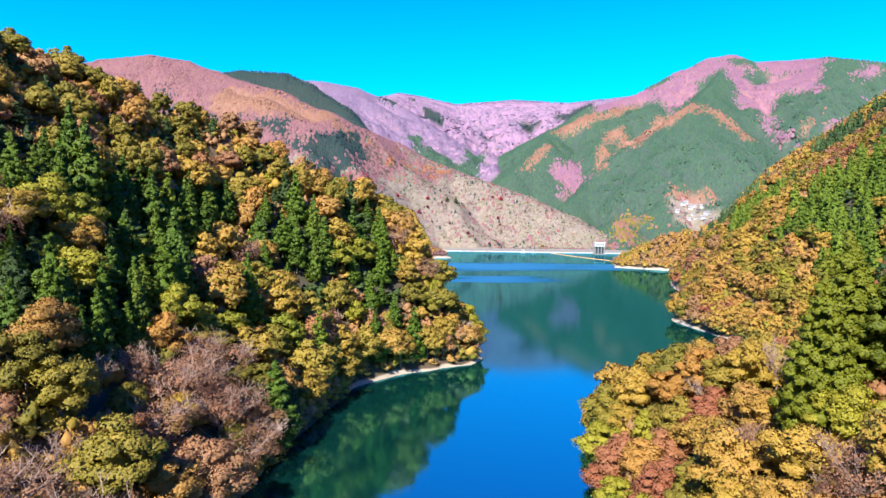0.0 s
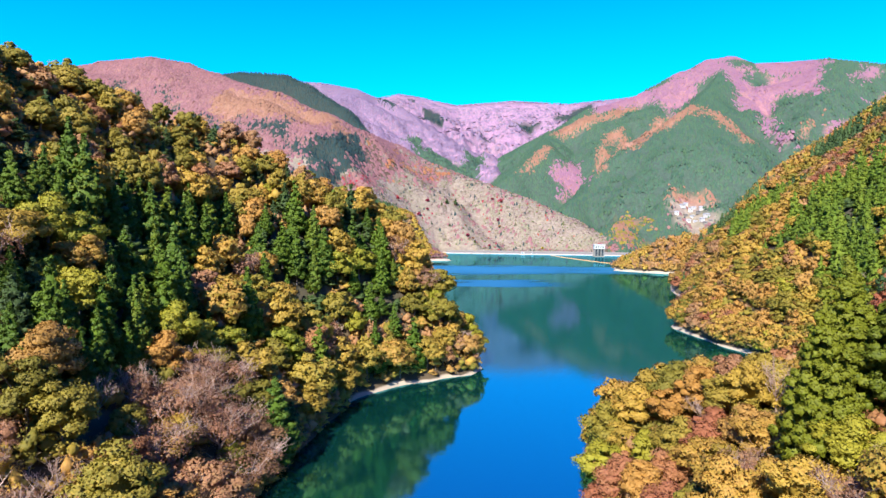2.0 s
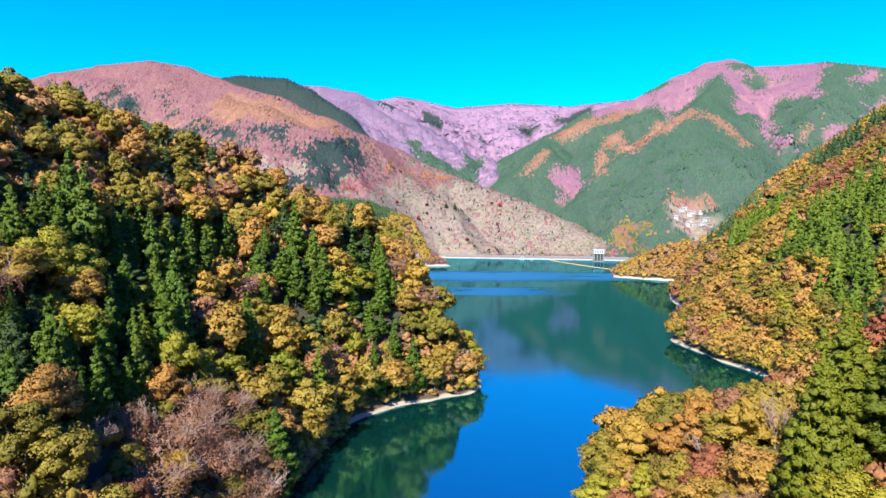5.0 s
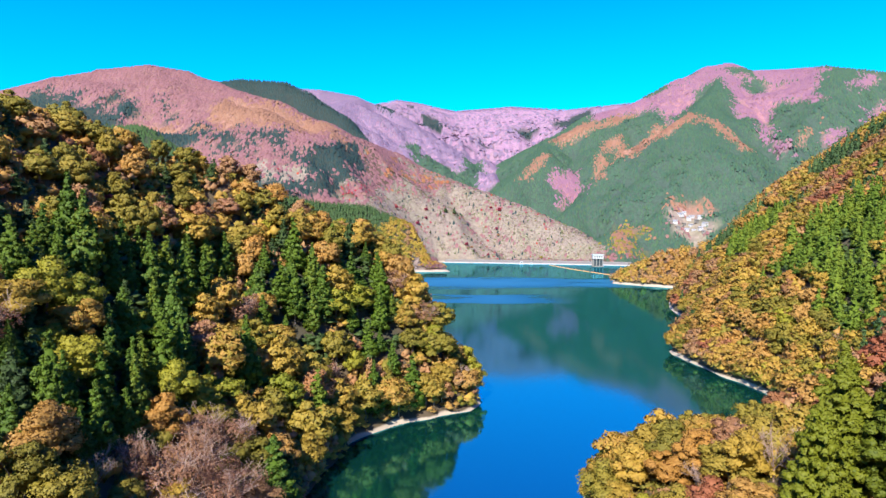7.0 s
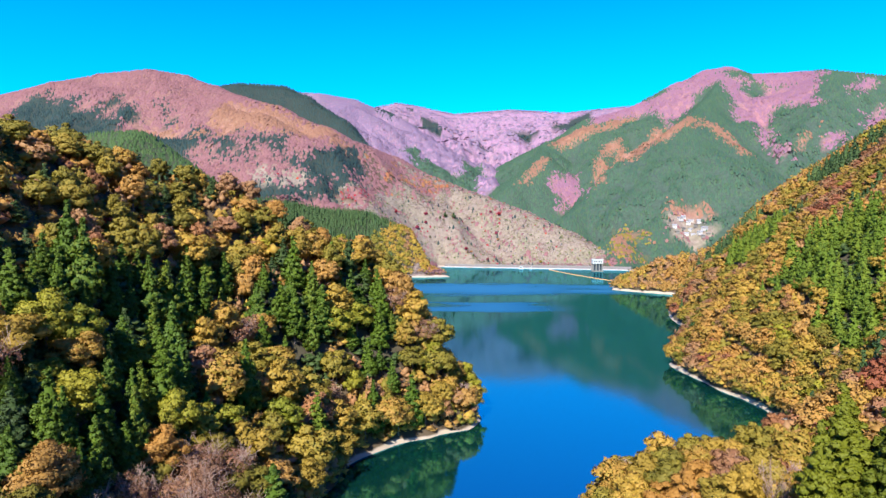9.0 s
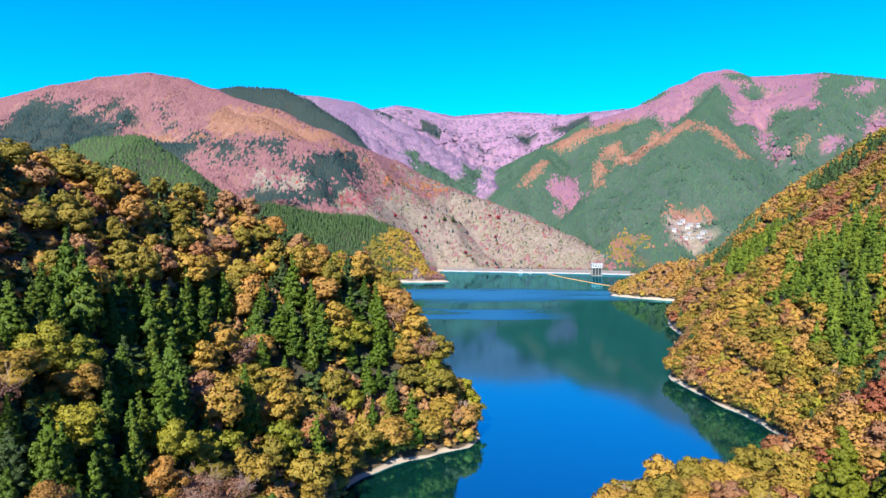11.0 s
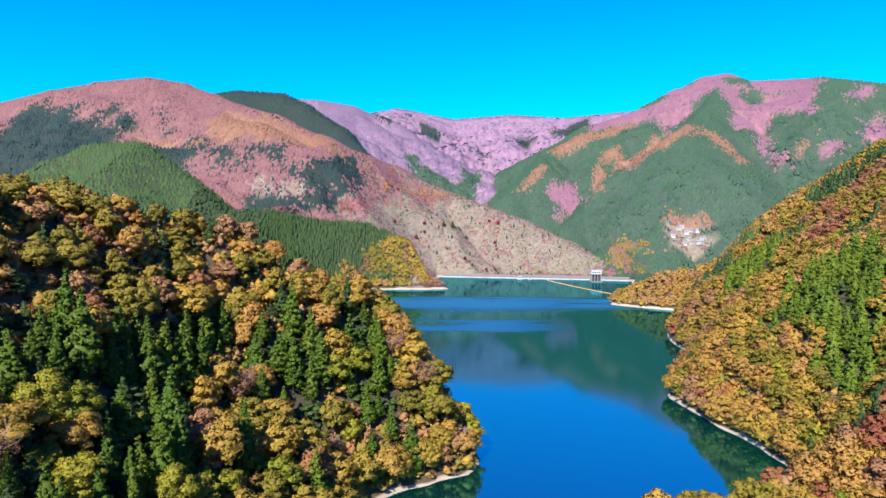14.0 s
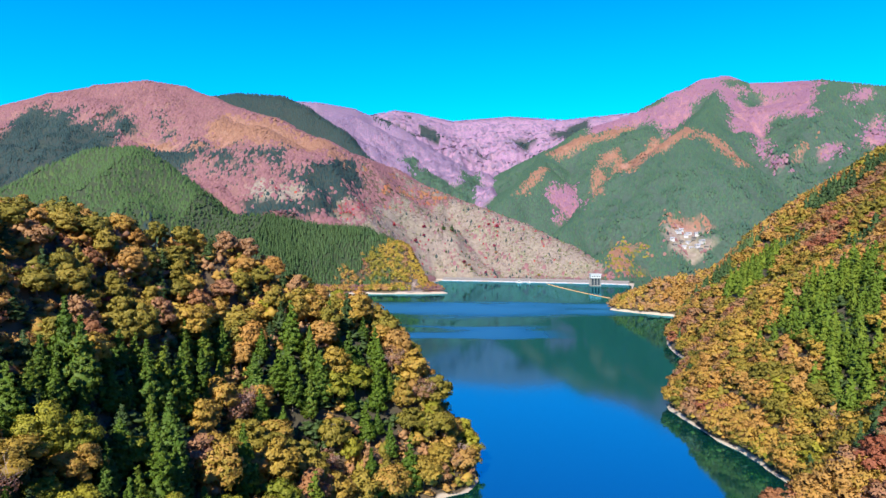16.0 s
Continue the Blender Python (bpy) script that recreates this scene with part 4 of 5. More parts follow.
KINDS = [("gold", GOLD), ("russet", RUSSET), ("lime", LIME), ("red", RED), ("cedar", YOUNG), ("pine", BLUE_PINE), ("mauve", MAUVE), ("larch", ORANGE), ("open", None), ("plantation", HAZE_GREEN), ("scrub", PALE), ("lilac", HAZE_LILAC), ("rose", ROSE), ("olive", OLIVE), ("spruce", SPRUCE), ("amber", AMBER), ("rust", RUST)]
WORDS = ["golden autumn broadleaf trees", "russet autumn broadleaf trees", "yellow-green broadleaf trees", "crimson maple trees", "fresh green young cedar plantation",
         "blue-green conifer wood", "leafless mauve-pink deciduous wood", "orange larch trees", "", "green conifer plantation", "pale leafless scrub", "leafless lilac-grey deciduous wood", "leafless rose-brown deciduous wood", "olive gold broadleaf trees", "deep green conifer plantation", "amber autumn broadleaf trees", "rust red broadleaf trees"]


SCRUB = [(lambda v, f, w: (v / np.array([1.0, 1.0, 1.3]), f, w))(*sprays(np.random.default_rng(k).normal(0, 0.45, (9, 3)) * np.array([1, 1, 0.5]) + np.array([0, 0, 0.7]), np.random.default_rng(k + 9).normal(0, 0.4, (9, 3)) + np.array([0, 0, 0.9]), np.full(9, 0.3), 6, rng, 0.5, 0.9)) for k in range(4)]


def plant(x, y, blobs, cones, wide, tall, where):
    z, w, aw, sh = land(x, y)
    lean = np.stack([land(x - 5, y)[0] - land(x + 5, y)[0], land(x, y - 5)[0] - land(x, y + 5)[0], np.full(len(x), 10.0)], 1)
    lean *= (np.where(y > 2500, 3.2, 1.8)[:, None] if blobs is FAR_BLOBS else 0.25) / np.linalg.norm(lean, axis=1)[:, None]
    k = growth(x + rng.normal(0, 1, len(x)) * np.where(y > 1250, 11.0, np.where(y > 900, 5.0, 2.0)), y + rng.normal(0, 1, len(x)) * np.where(y > 1250, 11.0, np.where(y > 900, 5.0, 2.0)), z, w, aw, sh)
    # open ground carries scattered shrubs of several colours
    open_ = k == 8
    lot = np.clip(rng.uniform(0, 1, len(x)) + 0.35 * wander(x, y, 45, 61, 2), 0.001, 1)
    k = np.where(open_, np.select([lot < 0.13, lot < 0.18, lot < 0.25, lot < 0.60], [12, 3, 5, 10], 8), k)
    mixed = np.clip(0.5 + 0.62 * wander(x, y, 34, 51, 2) + rng.normal(0, 0.13, len(x)), 0, 1)      # kinds stand in groups
    k = np.where((k < 2) & (mixed < 0.36) & (y < 1150), 1 - np.clip(k, 0, 1), k)
    k = np.where((k == 0) & (mixed > 0.66) & (mixed < 0.82), 13, k)
    k = np.where((k == 0) & (lot < 0.35) & (y < 1150), 15, k)
    k = np.where((k == 1) & (lot < 0.26) & (y < 600), 16, k)
    k = np.where((k == 1) & (lot < 0.6) & (y > 600) & (y < 1150), 15, k)
    k = np.where((k == 1) & (mixed < 0.72) & (y > 1250), 12, k)
    k = np.where((k == 1) & (lot < 0.45) & (y > 1250), 16, k)
    k = np.where((k == 0) & (mixed > 0.93), 2, k)
    k = np.where(np.isin(k, (0, 1, 13, 15)) & (y < 760) & (x > 150) & (wander(x, y, 36, 83, 2) > 0.46), 14, k)      # dark conifers among the broadleaf trees
    ok = sh > np.where((y > 1290) & (x > -10), 28.0, np.where(y > 900, 7.0, 1.8))
    for j, (kind, mat) in enumerate(KINDS):
        sel = ok & (k == j)
        n = int(sel.sum())
        if not n or mat is None:
            continue
        con = j in (4, 5, 9, 14)
        size = rng.uniform(0.7, 1.25, n) * np.where(open_[sel], rng.uniform(0.4, 1.1, n), 1.0) * (0.5 if j == 10 else 0.7 if j == 3 and blobs is FAR_BLOBS else 1.0)
        forest(f"{kind}_forest", f"{WORDS[j]} covering {where}", x[sel], y[sel], z[sel] - (0.5 if con or blobs is FAR_BLOBS or j == 10 else 0.2 * tall * size), size * tall * (1.0 if con and blobs is LOW_BROAD else 1.35 if con else 0.85 if blobs is FAR_BLOBS else 1.0), size * wide * (0.62 if con else 1.0),
               cones if con else SCRUB if j == 10 else blobs, mat, rng, lean[sel], blobs is FAR_BLOBS)


# far slopes
fx, fy = scatter(-1750, 1750, 960, 2950, 6.3, rng)
keep = (np.abs(fx) < 0.74 * fy + 20) & ~((fy < 1100) & (fx > 100))
fz = land(fx, fy)
gradient = land(fx, fy + 4)[0] - fz[0]
keep &= (gradient > -0.8) | (rng.uniform(0, 1, len(fx)) < 0.3)
tx, ty = scatter(-330, 40, 1085, 1215, 3.4, rng)
td = lake_distance(tx, ty)
tx, ty = tx[td > 9], ty[td > 9]
plant(tx, ty, LOW_BROAD, LOW_CONE, 4.3, 11.5, "the knoll above the spit")
keep &= ~((fx > -330) & (fx < 40) & (fy < 1215))
spur_ = keep & (fy < 1290) & (fx > -460) & (fx < 60)
plant(fx[spur_], fy[spur_], LOW_BROAD, LOW_CONE, 4.6, 8.0, "the spur across the lake")
keep &= ~spur_
plant(fx[keep], fy[keep], FAR_BLOBS, FAR_CONES, 4.5, 5.6, "distant mountain slopes")
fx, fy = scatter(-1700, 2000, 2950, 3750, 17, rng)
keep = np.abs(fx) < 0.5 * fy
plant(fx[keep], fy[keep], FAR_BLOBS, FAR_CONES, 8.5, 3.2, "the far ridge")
# low shrubs all over the open slope
ox, oy = scatter(-230, 380, 1350, 1840, 4.0, rng)
oz, ow, oa, os_ = land(ox, oy)
open_here = (growth(ox, oy, oz, ow, oa, os_) == 8) & (os_ > 30) & (wander(ox, oy, 40, 71, 3) + rng.normal(0, 0.35, len(ox)) > -0.15)
ox, oy, oz = ox[open_here], oy[open_here], oz[open_here]
pick = rng.choice(5, len(ox), p=(0.30, 0.22, 0.20, 0.16, 0.12))
for j, (name, label, mat) in enumerate((("dry_shrubs", "dry tan shrubs dotted over the open slope", DRY), ("olive_shrubs", "olive shrubs dotted over the open slope", HEATH), ("rose_shrubs", "wine-red shrubs dotted over the open slope", WINE),
                                        ("pale_shrubs", "pale leafless shrubs on the open slope", PALE), ("green_shrubs", "small dark evergreen shrubs on the open slope", CEDAR))):
    sel = pick == j
    size = rng.uniform(0.9, 2.6, sel.sum())
    forest(name, label, ox[sel], oy[sel], oz[sel] - 0.3, size * 1.3, size, FAR_BLOBS, mat, rng, np.tile((0.0, -0.3, 0.6), (sel.sum(), 1)))
# middle distance: the right hand hill and the backs of the near hills
mx, my = scatter(-420, 560, 60, 960, 7.7, rng)
keep = ((my > 304) | (mx > 125) | ((mx < -165) & (mx > -200))) & (np.abs(mx) < 0.745 * my + 14) & ~((mx < -120) & (my > 420) & (my < 960) & (mx > -330))
cx, cy = scatter(125, 250, 60, 430, 6.0, rng)
edge_x, edge_y = scatter(125, 250, 225, 560, 4.2, rng)
edge_d = lake_distance(edge_x, edge_y)
edge_x, edge_y = edge_x[(edge_d > 2) & (edge_d < 8)], edge_y[(edge_d > 2) & (edge_d < 8)]
cx, cy = np.concatenate([cx, edge_x]), np.concatenate([cy, edge_y])
seen = np.abs(cx) < 0.745 * cy + 14
cx, cy = cx[seen], cy[seen]
tip_x, tip_y = scatter(200, 470, 600, 960, 4.7, rng)
keep &= ~((my > 640) & (mx > 200))
close = (mx > 125) & (mx < 250) & (my < 430)
plant(cx, cy, FINE_BROAD, FINE_CONE, 6.2, 12.5, "the bank above the beach")
keep &= ~close
reach = np.hypot(mx, my)
keep &= land(mx * (1 + 8 / reach), my * (1 + 8 / reach))[0] - land(mx, my)[0] > -4.0       # none on the slopes that fall away
tip_r = np.hypot(tip_x, tip_y)
tip = (tip_y > 640) & (land(tip_x * (1 + 8 / tip_r), tip_y * (1 + 8 / tip_r))[0] - land(tip_x, tip_y)[0] > -4.0)
plant(tip_x[tip], tip_y[tip], LOW_BROAD, LOW_CONE, 5.0, 13.5, "the tip of the lakeside hill")
plant(mx[keep], my[keep], MID_BROAD, MID_CONE, 6.6, 12.5, "the lakeside hill")

# near trees, each a thing of its own
def near_tree_kinds(fine):
    """fine: for the banks that the camera stands over."""
    made = {}
    leaves = (26, 240, 0.19, BALL) if fine else (22, 95, 0.34, BALL)
    needles = (13, 0.95, 44, 0.26, KNOT) if fine else (11, 1.05, 26, 0.38)
    for name, label, leaf in (("golden_tree", "golden yellow autumn broadleaf tree on the steep lakeside slope", GOLD),
                              ("amber_tree", "amber orange autumn broadleaf tree on the lakeside slope", AMBER),
                              ("olive_tree", "olive gold broadleaf tree turning colour on the slope", OLIVE),
                              ("russet_tree", "russet brown autumn broadleaf tree on the lakeside slope", RUSSET),
                              ("lime_tree", "yellow-green broadleaf tree still in leaf", LIME),
                              ("rust_tree", "rust red autumn broadleaf tree on the near bank", RUST),
                              ("maple_tree", "small crimson autumn maple", RED)):
        made[name] = [tree_thing(name, label, "tree", *broadleaf_shape(rng, 11, 4.8, *leaves), leaf, BARK, name.replace("_", " ") + "s of the near slopes") for k in range(3)]
    made["brown_tree"] = [tree_thing("brown_tree", "half-bare tree with withered brown leaves and pale twigs", "tree", broadleaf_shape(rng, 10.5, 5.0, 24, 130 if fine else 50, 0.12 if fine else 0.22, None)[0], bare_shape(rng, 11.5, 5.0, 4), BROWN, TWIGS, "withered trees of the near slopes") for k in range(2)]
    made["cedar_tree"] = [tree_thing("cedar_tree", "tall dark green conifer with drooping tufted branches", "conifer", *conifer_shape(rng, 18, 4.7, *needles), CEDAR, BARK, "conifers of the near slopes") for k in range(3)]
    made["tall_cedar_tree"] = [tree_thing("tall_cedar_tree", "very tall dense green cedar with tufted sprays", "conifer", *conifer_shape(rng, 27, 6.8, 18, 1.0, 85, 0.20, BALL, 0.2, 0.85, 1.9, 0.45), TALL, BARK, "tall cedars on the near bank") for k in range(2)]
    made["pine_tree"] = [tree_thing("pine_tree", "dark blue-green conifer with a ragged crown", "conifer", *conifer_shape(rng, 15, 4.6, 8, 1.25, 30, 0.40, KNOT, 0.05, 0.55), PINE, BARK, "pines of the near slopes") for k in range(2)]
    made["bare_tree"] = [tree_thing("bare_tree", "leafless grey-brown tree with fine upright twigs", "tree", None, bare_shape(rng, 11, 4.5), None, TWIGS, "bare trees of the near slopes") for k in range(3)]
    return made


near_by, near = near_tree_kinds(True), near_tree_kinds(False)
used = set()


def put(kind, x, y, z, size):
    source = (near_by if y < 160 else near)[kind][rng.integers(0, len(near[kind]))]
    m = Matrix.Translation((x, y, z)) @ Matrix.Rotation(rng.uniform(0, 6.28), 4, "Z") @ Matrix.Diagonal((size * rng.uniform(0.85, 1.2), size * rng.uniform(0.85, 1.2), size * rng.uniform(0.85, 1.1), 1))
    if source in used:
        thing = copy_thing(source, Matrix.Identity(4))
        thing.matrix_basis = m
    else:
        used.add(source)
        source.matrix_basis = m


def ground_at(x, y):
    return float(land(np.array([float(x)]), np.array([float(y)]))[0][0])


# shares of each kind, adding up: the low wood by the water, the left hill, the right bank
LOW_LEFT = (("russet_tree", 0.26), ("brown_tree", 0.52), ("bare_tree", 0.74), ("amber_tree", 0.86), ("olive_tree", 0.95), ("golden_tree", 1.01))
LEFT = (("golden_tree", 0.27), ("olive_tree", 0.54), ("amber_tree", 0.66), ("russet_tree", 0.75), ("pine_tree", 0.79), ("cedar_tree", 0.85), ("lime_tree", 0.93), ("brown_tree", 1.01))
CREST = (("golden_tree", 0.20), ("pine_tree", 0.50), ("amber_tree", 0.58), ("olive_tree", 0.92), ("russet_tree", 1.01))
RIGHT = (("golden_tree", 0.34), ("amber_tree", 0.52), ("russet_tree", 0.74), ("lime_tree", 0.82), ("olive_tree", 0.88), ("bare_tree", 1.01))


# the tall cedars on the near right bank
for x, y, size in ((56, 90, 1.0), (63, 95, 1.1), (69, 90, 1.1), (75, 96, 1.15), (81, 101, 1.1), (68, 103, 1.0), (74, 88, 1.0), (88, 100, 1.1)):
    put("tall_cedar_tree", x, y, ground_at(x, y), size)
# what grows where on the near right point: kind, x, y
POINT = (("golden_tree", 54, 161), ("lime_tree", 37, 140), ("golden_tree", 47, 150), ("bare_tree", 56, 149), ("amber_tree", 59, 140), ("olive_tree", 62, 131), ("bare_tree", 66, 132), ("lime_tree", 73, 141),
         ("rust_tree", 44, 120), ("rust_tree", 53, 122), ("rust_tree", 34, 125), ("amber_tree", 39, 118), ("golden_tree", 53, 112), ("rust_tree", 41, 110), ("lime_tree", 30, 112), ("olive_tree", 43, 100), ("brown_tree", 51, 101),
         ("lime_tree", 33, 92), ("lime_tree", 30, 98), ("bare_tree", 38, 90), ("golden_tree", 42, 88), ("brown_tree", 42, 76), ("golden_tree", 49, 82), ("lime_tree", 56, 84), ("brown_tree", 49, 71), ("brown_tree", 55, 70), ("amber_tree", 44, 68),
         ("golden_tree", 85, 150), ("olive_tree", 78, 160), ("amber_tree", 95, 140), ("bare_tree", 88, 128), ("russet_tree", 100, 160), ("golden_tree", 110, 190), ("olive_tree", 70, 180))
for kind, x, y in POINT:
    put(kind, x, y, ground_at(x, y), 0.95 if kind in ("bare_tree", "brown_tree") else 1.2 if y > 128 else 1.0)
for x, y in ((156, 244), (163, 250), (168, 257), (160, 258), (172, 264), (166, 243), (175, 252), (180, 262)):
    put("bare_tree", x, y, ground_at(x, y), 0.75)
put("lime_tree", -47.0, 136.0, ground_at(-47, 136), 1.05)
put("maple_tree", -110.0, 205.0, ground_at(-110, 205), 0.7)
nx, ny = scatter(-165, 125, 45, 310, 7.1, rng)
sx, sy = scatter(-60, 30, 200, 300, 4.5, rng)
sd = lake_distance(sx, sy)
sx, sy = sx[(sd > 2.5) & (sd < 7)], sy[(sd > 2.5) & (sd < 7)]
ex, ey = scatter(-75, 18, 226, 312, 7.5, rng)            # the steep end of the point is thickly grown
px_, py_ = scatter(28, 125, 50, 205, 8.5, rng)
dx_, dy_ = scatter(-118, -38, 84, 240, 6.6, rng)          # cedars and the low wood stand close
dk_ = growth(dx_, dy_, *land(dx_, dy_))
low_ = (land(dx_, dy_)[0] < 38) & (dy_ < 165)
dx_, dy_ = dx_[(dk_ == 4) | low_], dy_[(dk_ == 4) | low_]
nx, ny = np.concatenate([nx, ex, sx, px_, dx_]), np.concatenate([ny, ey, sy, py_, dy_])
nz, nw, na, ns = land(nx, ny)
nk = growth(nx, ny, nz, nw, na, ns)
chance, chance2 = rng.uniform(0, 1, len(nx)), rng.uniform(0, 1, len(nx))
reach = np.hypot(nx, ny)
falls = land(nx * (1 + 8 / reach), ny * (1 + 8 / reach))[0] - nz < -8.5       # hidden backs of the hills
keep = ~falls & (ns > np.where((ny < 222) & (nx < 130), 0.3, 2.5)) & (np.abs(nx) < 0.76 * ny + 8) & ~((nx > 50) & (nx < 86) & (ny > 84) & (ny < 108))
stand = []                                                 # no two stems closer than a crown allows
for k in np.nonzero(keep)[0]:
    gap = 5.2 if nx[k] > 28 and ny[k] < 205 else 4.5 if nk[k] == 4 else 3.6 if ns[k] < 8 else 4.8
    if not stand or np.min(np.hypot(nx[stand] - nx[k], ny[stand] - ny[k])) > gap:
        stand.append(int(k))
keep = np.isin(np.arange(len(nx)), stand)
for x, y, z, kind_, c, c2 in zip(nx[keep], ny[keep], nz[keep], nk[keep], chance[keep], chance2[keep]):
    if kind_ == 4:
        kind = "cedar_tree" if c < 0.84 else "pine_tree" if c < 0.93 else "golden_tree" if c < 0.97 else "lime_tree"
    else:
        if x > 28 and y < 205 and c2 < 0.8:
            kind = min(POINT, key=lambda q: (q[1] - x) ** 2 + (q[2] - y) ** 2)[0]
            put(kind, x, y, z, (0.7 + 0.4 * c) * (0.65 if x > 52 and y < 90 else 1.0))
            continue
        table = CREST if x < 0 and z > 72 else LOW_LEFT if x < 0 and z < 34 and y < 152 else LEFT if x < 0 else RIGHT
        kind = next(name for name, share in table if c < share)
        if table is CREST:
            c2 *= 0.35
    put(kind, x, y, z, (0.85 + 0.65 * c2) * (0.72 if kind in ("pine_tree", "bare_tree") else 0.58 + 0.45 * c if kind == "cedar_tree" else 0.85 if x > 0 else 1.12))
# single trees that stand out on the open far slope
for x, y, kind, size in ((10, 1548, "pine_tree", 0.95), (32, 1560, "pine_tree", 1.15), (-3, 1542, "pine_tree", 0.6), (17, 1506, "pine_tree", 0.55), (-27, 1500, "pine_tree", 0.5), (139, 1560, "maple_tree", 1.0),
                         (60, 1476, "maple_tree", 1.0), (129, 1614, "maple_tree", 0.9), (150, 1602, "maple_tree", 1.1), (-58, 1500, "maple_tree", 0.9), (-38, 1542, "maple_tree", 1.0), (-38, 1524, "maple_tree", 0.8),
                         (-108, 1488, "maple_tree", 0.9), (111, 1470, "maple_tree", 0.8), (72, 1470, "russet_tree", 0.8), (142, 1545, "russet_tree", 0.8), (235, 1455, "olive_tree", 0.8)):
    put(kind, x, y, ground_at(x, y) - 0.5, size)
# bushes under and between the near trees
bx, by = scatter(-165, 255, 45, 430, 3.8, rng)
rx_, ry_ = scatter(-60, -28, 70, 228, 2.3, rng)
rd_ = lake_distance(rx_, ry_)
qx_, qy_ = scatter(125, 250, 225, 560, 2.6, rng)
qd_ = lake_distance(qx_, qy_)
bx, by = np.concatenate([bx, rx_[(rd_ > 0.3) & (rd_ < 5)], qx_[(qd_ > 2.6) & (qd_ < 7)]]), np.concatenate([by, ry_[(rd_ > 0.3) & (rd_ < 5)], qy_[(qd_ > 2.6) & (qd_ < 7)]])
bz, bw, ba, bs = land(bx, by)
keep = (bs > -0.3) & (np.abs(bx) < 0.75 * by + 6) & ((bs > 2.0) | (by < 220)) & ((by < 306) | (bx > 125))
shade = (growth(bx, by, bz, bw, ba, bs) == 4)[keep]
bx, by, bz = bx[keep], by[keep], bz[keep]
lot = np.where(shade, 4, rng.integers(0, 4, len(bx)))
BUSH = [unit(broadleaf_shape(rng, 3, 2.0, 4, 5, 0.3, KNOT, 0.5)[0], 3, 2.0) for k in range(4)]
NEAR_BUSH = [unit(broadleaf_shape(rng, 3, 2.0, 6, 26, 0.13, KNOT, 0.5)[0], 3, 2.0) for k in range(4)]
for j, (name, label, mat) in enumerate((("russet_undergrowth", "russet bushes filling the gaps between trees", RUSSET), ("olive_undergrowth", "olive bushes filling the gaps between trees", OLIVE),
                                        ("gold_undergrowth", "golden bushes between the trees", GOLD), ("amber_undergrowth", "amber bushes between the trees", AMBER), ("dark_undergrowth", "dark evergreen bushes under the cedars", PINE))):
    sel = lot == j
    for sel, shapes in ((sel & (by < 170), NEAR_BUSH), (sel & (by >= 170), BUSH)):
        forest(name, label, bx[sel], by[sel], bz[sel] - 0.8, rng.uniform(2.5, 5.5 if j == 4 else 7.5, sel.sum()), rng.uniform(2.2, 4.2, sel.sum()), shapes, mat, rng)
for thing in [o for made in (near_by, near) for kind in made.values() for o in kind if o not in used]:
    for o in (*thing.children, thing):
        bpy.data.objects.remove(o)


# ---- the dam, its tower and the things on the far shore ----
def part(name, verts, faces, mat, parent, label=""):
    ob = new(name, mesh_of(name, verts, faces, mat))
    ob.parent = parent
    return tagged(ob, label) if label else ob


def box(x0, x1, y0, y1, z0, z1):
    v = np.array([(x, y, z) for z in (z0, z1) for x, y in ((x0, y0), (x1, y0), (x1, y1), (x0, y1))], float)
    return v, np.array([(0, 3, 2, 1), (4, 5, 6, 7), (0, 1, 5, 4), (1, 2, 6, 5), (2, 3, 7, 6), (3, 0, 4, 7)])


def swept(line, profile):
    """A closed profile of (metres back from the line, height) drawn along a line in plan, with ends."""
    line = np.array(line, float)
    verts, faces, n = [], [], len(profile)
    for k, p in enumerate(line):
        d = line[min(k + 1, len(line) - 1)] - line[max(k - 1, 0)]
        d /= np.linalg.norm(d)
        back = np.array((-d[1], d[0]))
        verts += [(*(p + back * o), h) for o, h in profile]
    for k in range(len(line) - 1):
        for j in range(n):
            a_, b_ = k * n + j, k * n + (j + 1) % n
            faces.append((a_, a_ + n, b_ + n, b_))
    return np.array(verts), np.array(faces)


DAM_LINE = [(6, 1442), (90, 1421), (182, 1392), (262, 1369), (342, 1345), (405, 1318)]
dam = tagged(new("dam"), "long low concrete dam with a pale waterline along the far shore", "dam", kind="structure")
part("waterline_apron", *swept(DAM_LINE, [(-2, -3), (-2, 0.5), (4, 1.8), (5, -3)]), WHITE, dam, "bleached white concrete apron at the water")
part("dam_face", *swept(DAM_LINE, [(4, -3), (4, 1.7), (17, 6.2), (17, -3)]), CONCRETE, dam)
part("crest_road", *swept(DAM_LINE, [(17, 1), (17, 6.4), (24, 6.4), (24, 1)]), CONCRETE, dam)
part("parapet", *swept(DAM_LINE, [(17.2, 6.4), (17.2, 7.4), (17.7, 7.4), (17.7, 6.4)]), CONCRETE, dam)

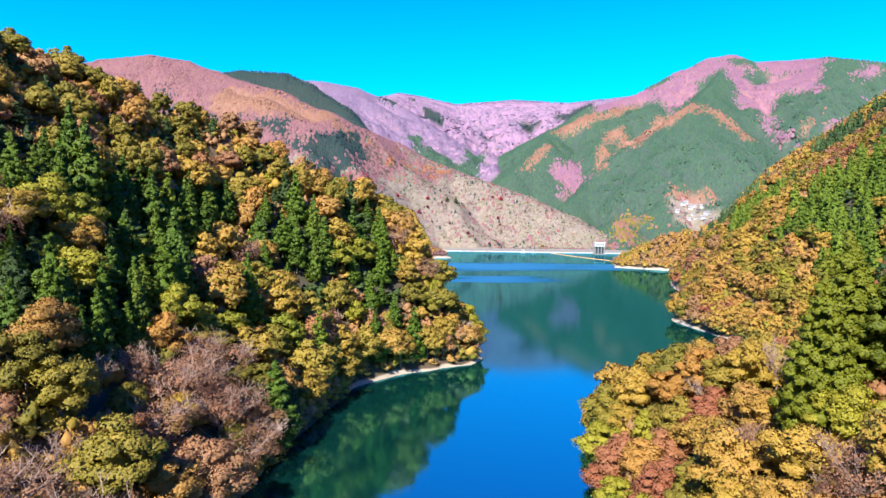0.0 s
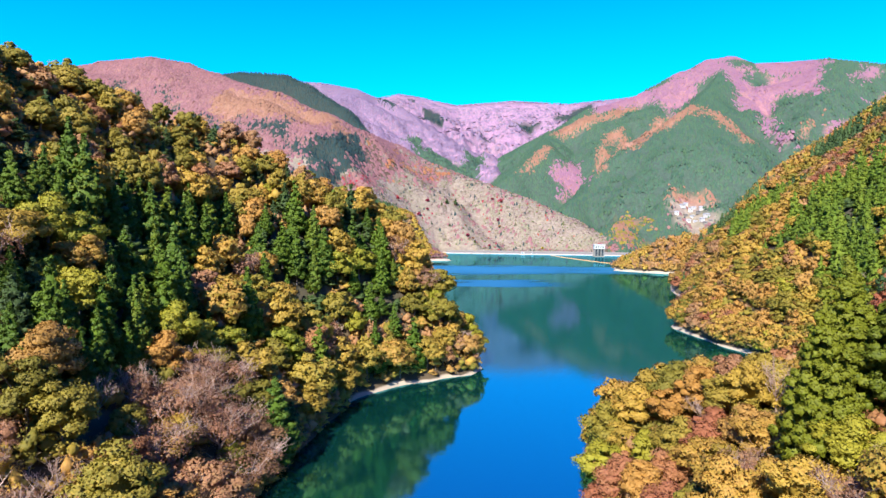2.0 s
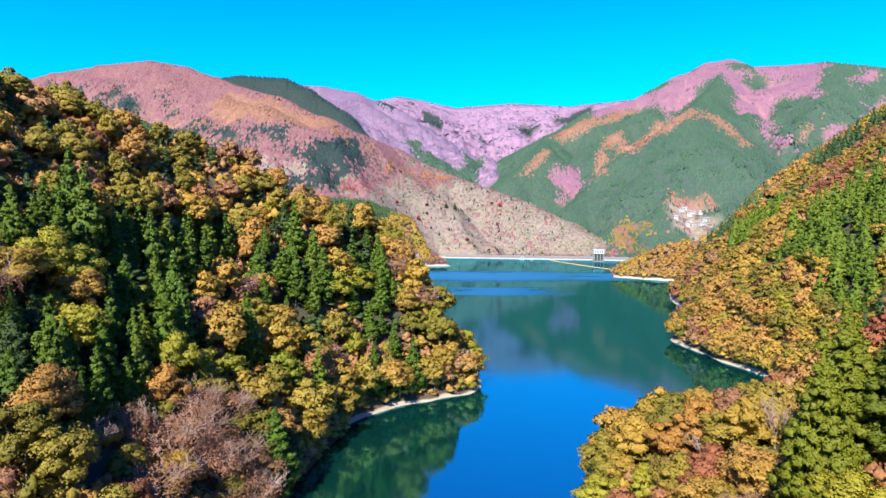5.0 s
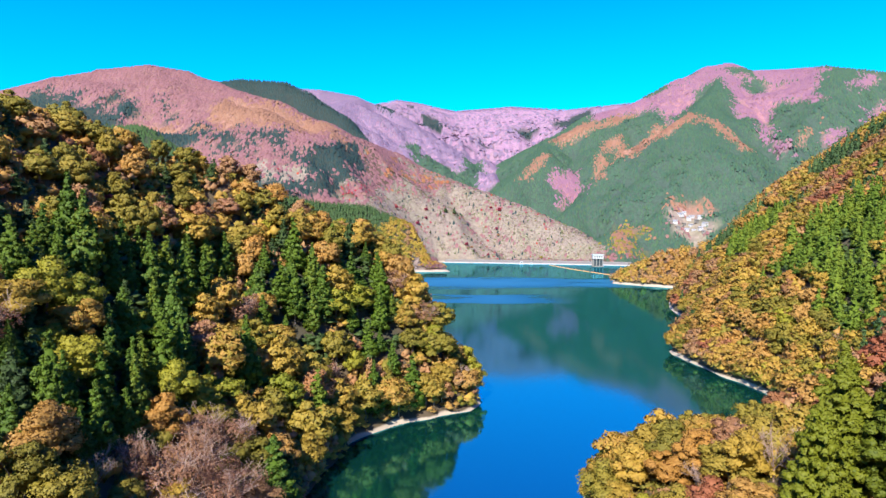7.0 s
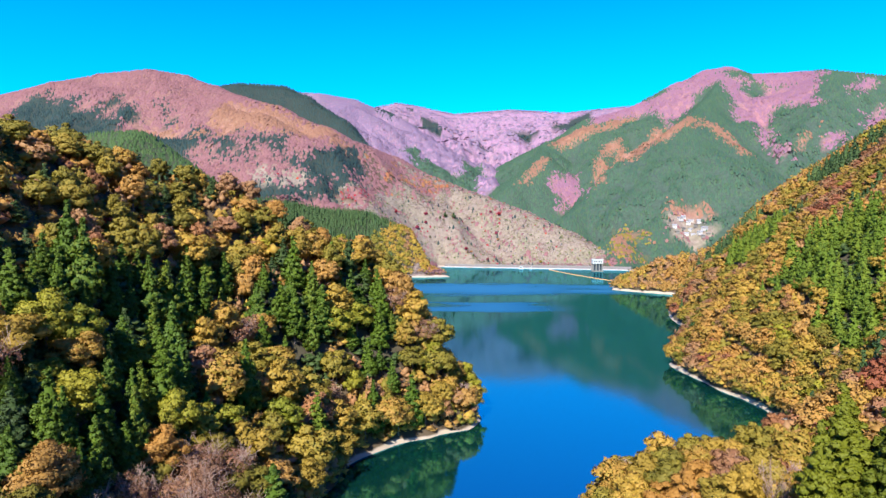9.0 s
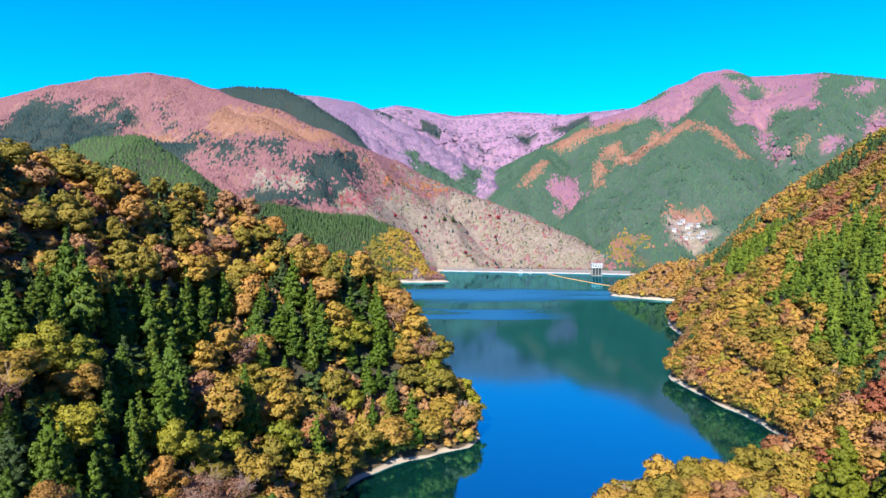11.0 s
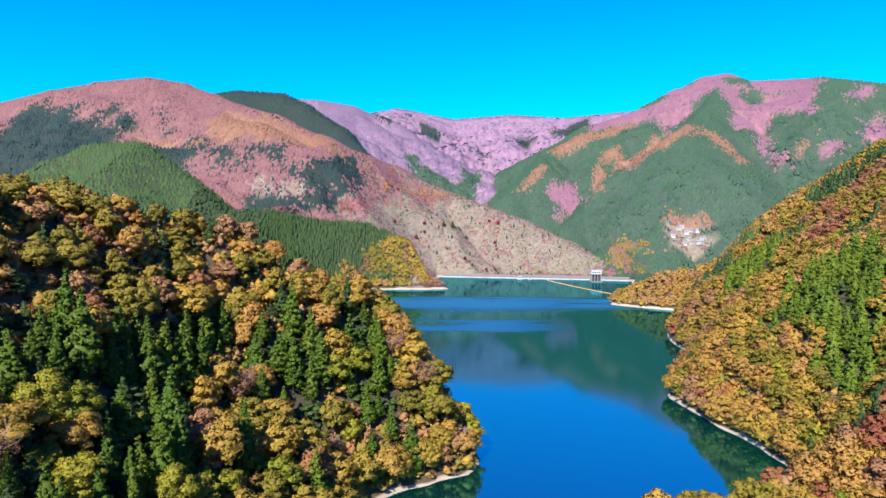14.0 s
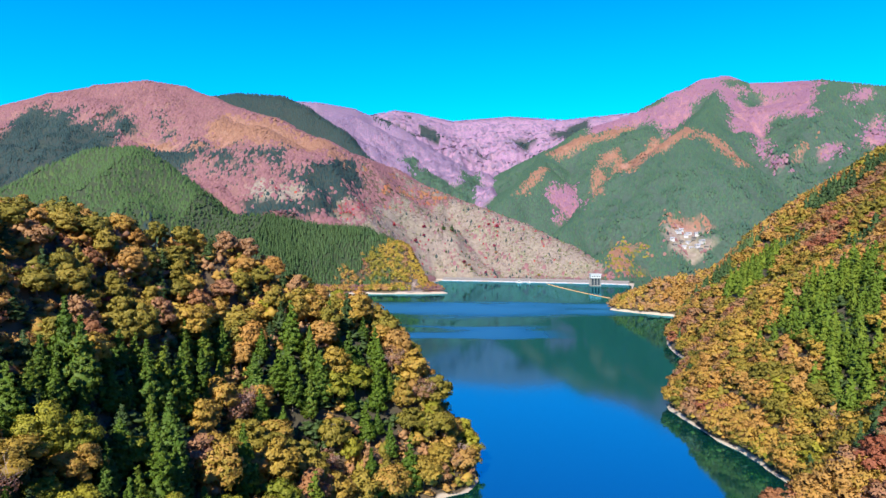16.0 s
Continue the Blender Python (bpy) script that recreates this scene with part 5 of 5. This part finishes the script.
tower = tagged(new("intake_tower"), "white concrete intake tower standing in the lake before the dam", "tower")
tower.location = (326, 1288, 0)
part("footing", *box(-11, 11, -6, 6, -6, 2.0), CONCRETE, tower)
for x in (-9.5, -3.2, 3.2, 9.5):
    for y in (-5.0, 5.0):
        part("column", *box(x - 0.9, x + 0.9, y - 0.9, y + 0.9, 2.0, 17.0), CONCRETE, tower)
part("gate_screen", *box(-8.6, 8.6, -1.0, 1.0, 2.0, 17.0), DARK_GLASS, tower, "dark steel gate screens between the columns")
part("machine_house", *box(-10.8, 10.8, -6.2, 6.2, 17.0, 24.5), WHITE, tower)
for x in (-7, -2.4, 2.4, 7):
    part("window", *box(x - 1.3, x + 1.3, -6.32, -6.1, 19.3, 22.0), DARK_GLASS, tower)
part("roof", *box(-11.8, 11.8, -7.2, 7.2, 24.5, 26.0), WHITE, tower)

for x, y, w, h in ((178, 1376, 8, 6.0), (199, 1371, 5, 4.0)):
    pontoon = tagged(new("pontoon"), "white floating work pontoon with a small cabin", "pontoon", "pontoons by the dam")
    pontoon.location = (x, y, 0)
    part("deck", *box(-w * 0.8, w * 0.8, -4, 4, -0.4, 0.9), WHITE, pontoon)
    part("cabin", *box(-w * 0.3, w * 0.45, -2.5, 2.5, 0.9, h), WHITE, pontoon)
    part("window", *box(-w * 0.2, w * 0.3, -2.6, -2.45, h * 0.45, h * 0.8), DARK_GLASS, pontoon)

boom = tagged(new("float_boom"), "line of orange floats strung across the water before the dam", "boom")
float_mesh = mesh_of("float", *tube([(-2.4, 0, 0), (-1.9, 0, 0), (1.9, 0, 0), (2.4, 0, 0)], [0.2, 0.75, 0.75, 0.2], 8), BUOY)
B0, B1, B2 = np.array((288.0, 1040.0)), np.array((268.0, 1150.0)), np.array((235.0, 1340.0))
for k in range(56):
    t = k / 55
    q = (1 - t) ** 2 * B0 + 2 * t * (1 - t) * (B1 + np.array((-14, 20))) + t * t * B2
    ob = new("float", float_mesh)
    ob.parent = boom
    ob.location = (q[0], q[1], 0.25)
    ob.rotation_euler = (0, 0, 1.75)


def house_shape(w, d, h, pitch, walls, roof):
    house = tagged(new("house"), "small pale-walled hillside house with a grey gabled roof", "house", "houses of the hamlet")
    part("wall", *box(-w, w, -d, d, -6, h), walls, house)
    v = np.array([(-w - 1, -d - 1, h), (w + 1, -d - 1, h), (w + 1, d + 1, h), (-w - 1, d + 1, h), (-w - 1, 0, h + pitch), (w + 1, 0, h + pitch)])
    f = np.array([(0, 1, 5), (0, 5, 4), (2, 3, 4), (2, 4, 5), (3, 0, 4), (1, 2, 5), (0, 3, 2), (0, 2, 1)])
    part("roof", v, f, roof, house)
    for x in (-0.55, 0.0, 0.55):
        part("window", *box(x * w - 0.9, x * w + 0.9, -d - 0.12, -d + 0.1, h * 0.35, h * 0.75), DARK_GLASS, house)
    return house


house_kinds = [house_shape(6.5, 4.5, 5.5, 3.0, PLASTER, GREY_ROOF), house_shape(8.5, 5.0, 6.5, 2.6, PLASTER, GREY_ROOF), house_shape(5.5, 4.0, 4.5, 2.4, CONCRETE, CONCRETE)]
spots = [(564, 1492), (588, 1518), (589, 1502), (607, 1517), (606, 1497), (616, 1492), (615, 1467), (628, 1472), (633, 1461), (591, 1487), (606, 1477), (618, 1456), (630, 1508), (618, 1530), (565, 1477), (600, 1530)]
for k, (x, y) in enumerate(spots):
    m = Matrix.Translation((x, y, ground_at(x, y) + 1.0)) @ Matrix.Rotation(rng.uniform(-0.5, 0.5), 4, "Z") @ Matrix.Diagonal((0.8, 0.8, 0.75, 1))
    if k < len(house_kinds):
        house_kinds[k].matrix_basis = m
    else:
        copy_thing(house_kinds[k % len(house_kinds)], Matrix.Identity(4)).matrix_basis = m
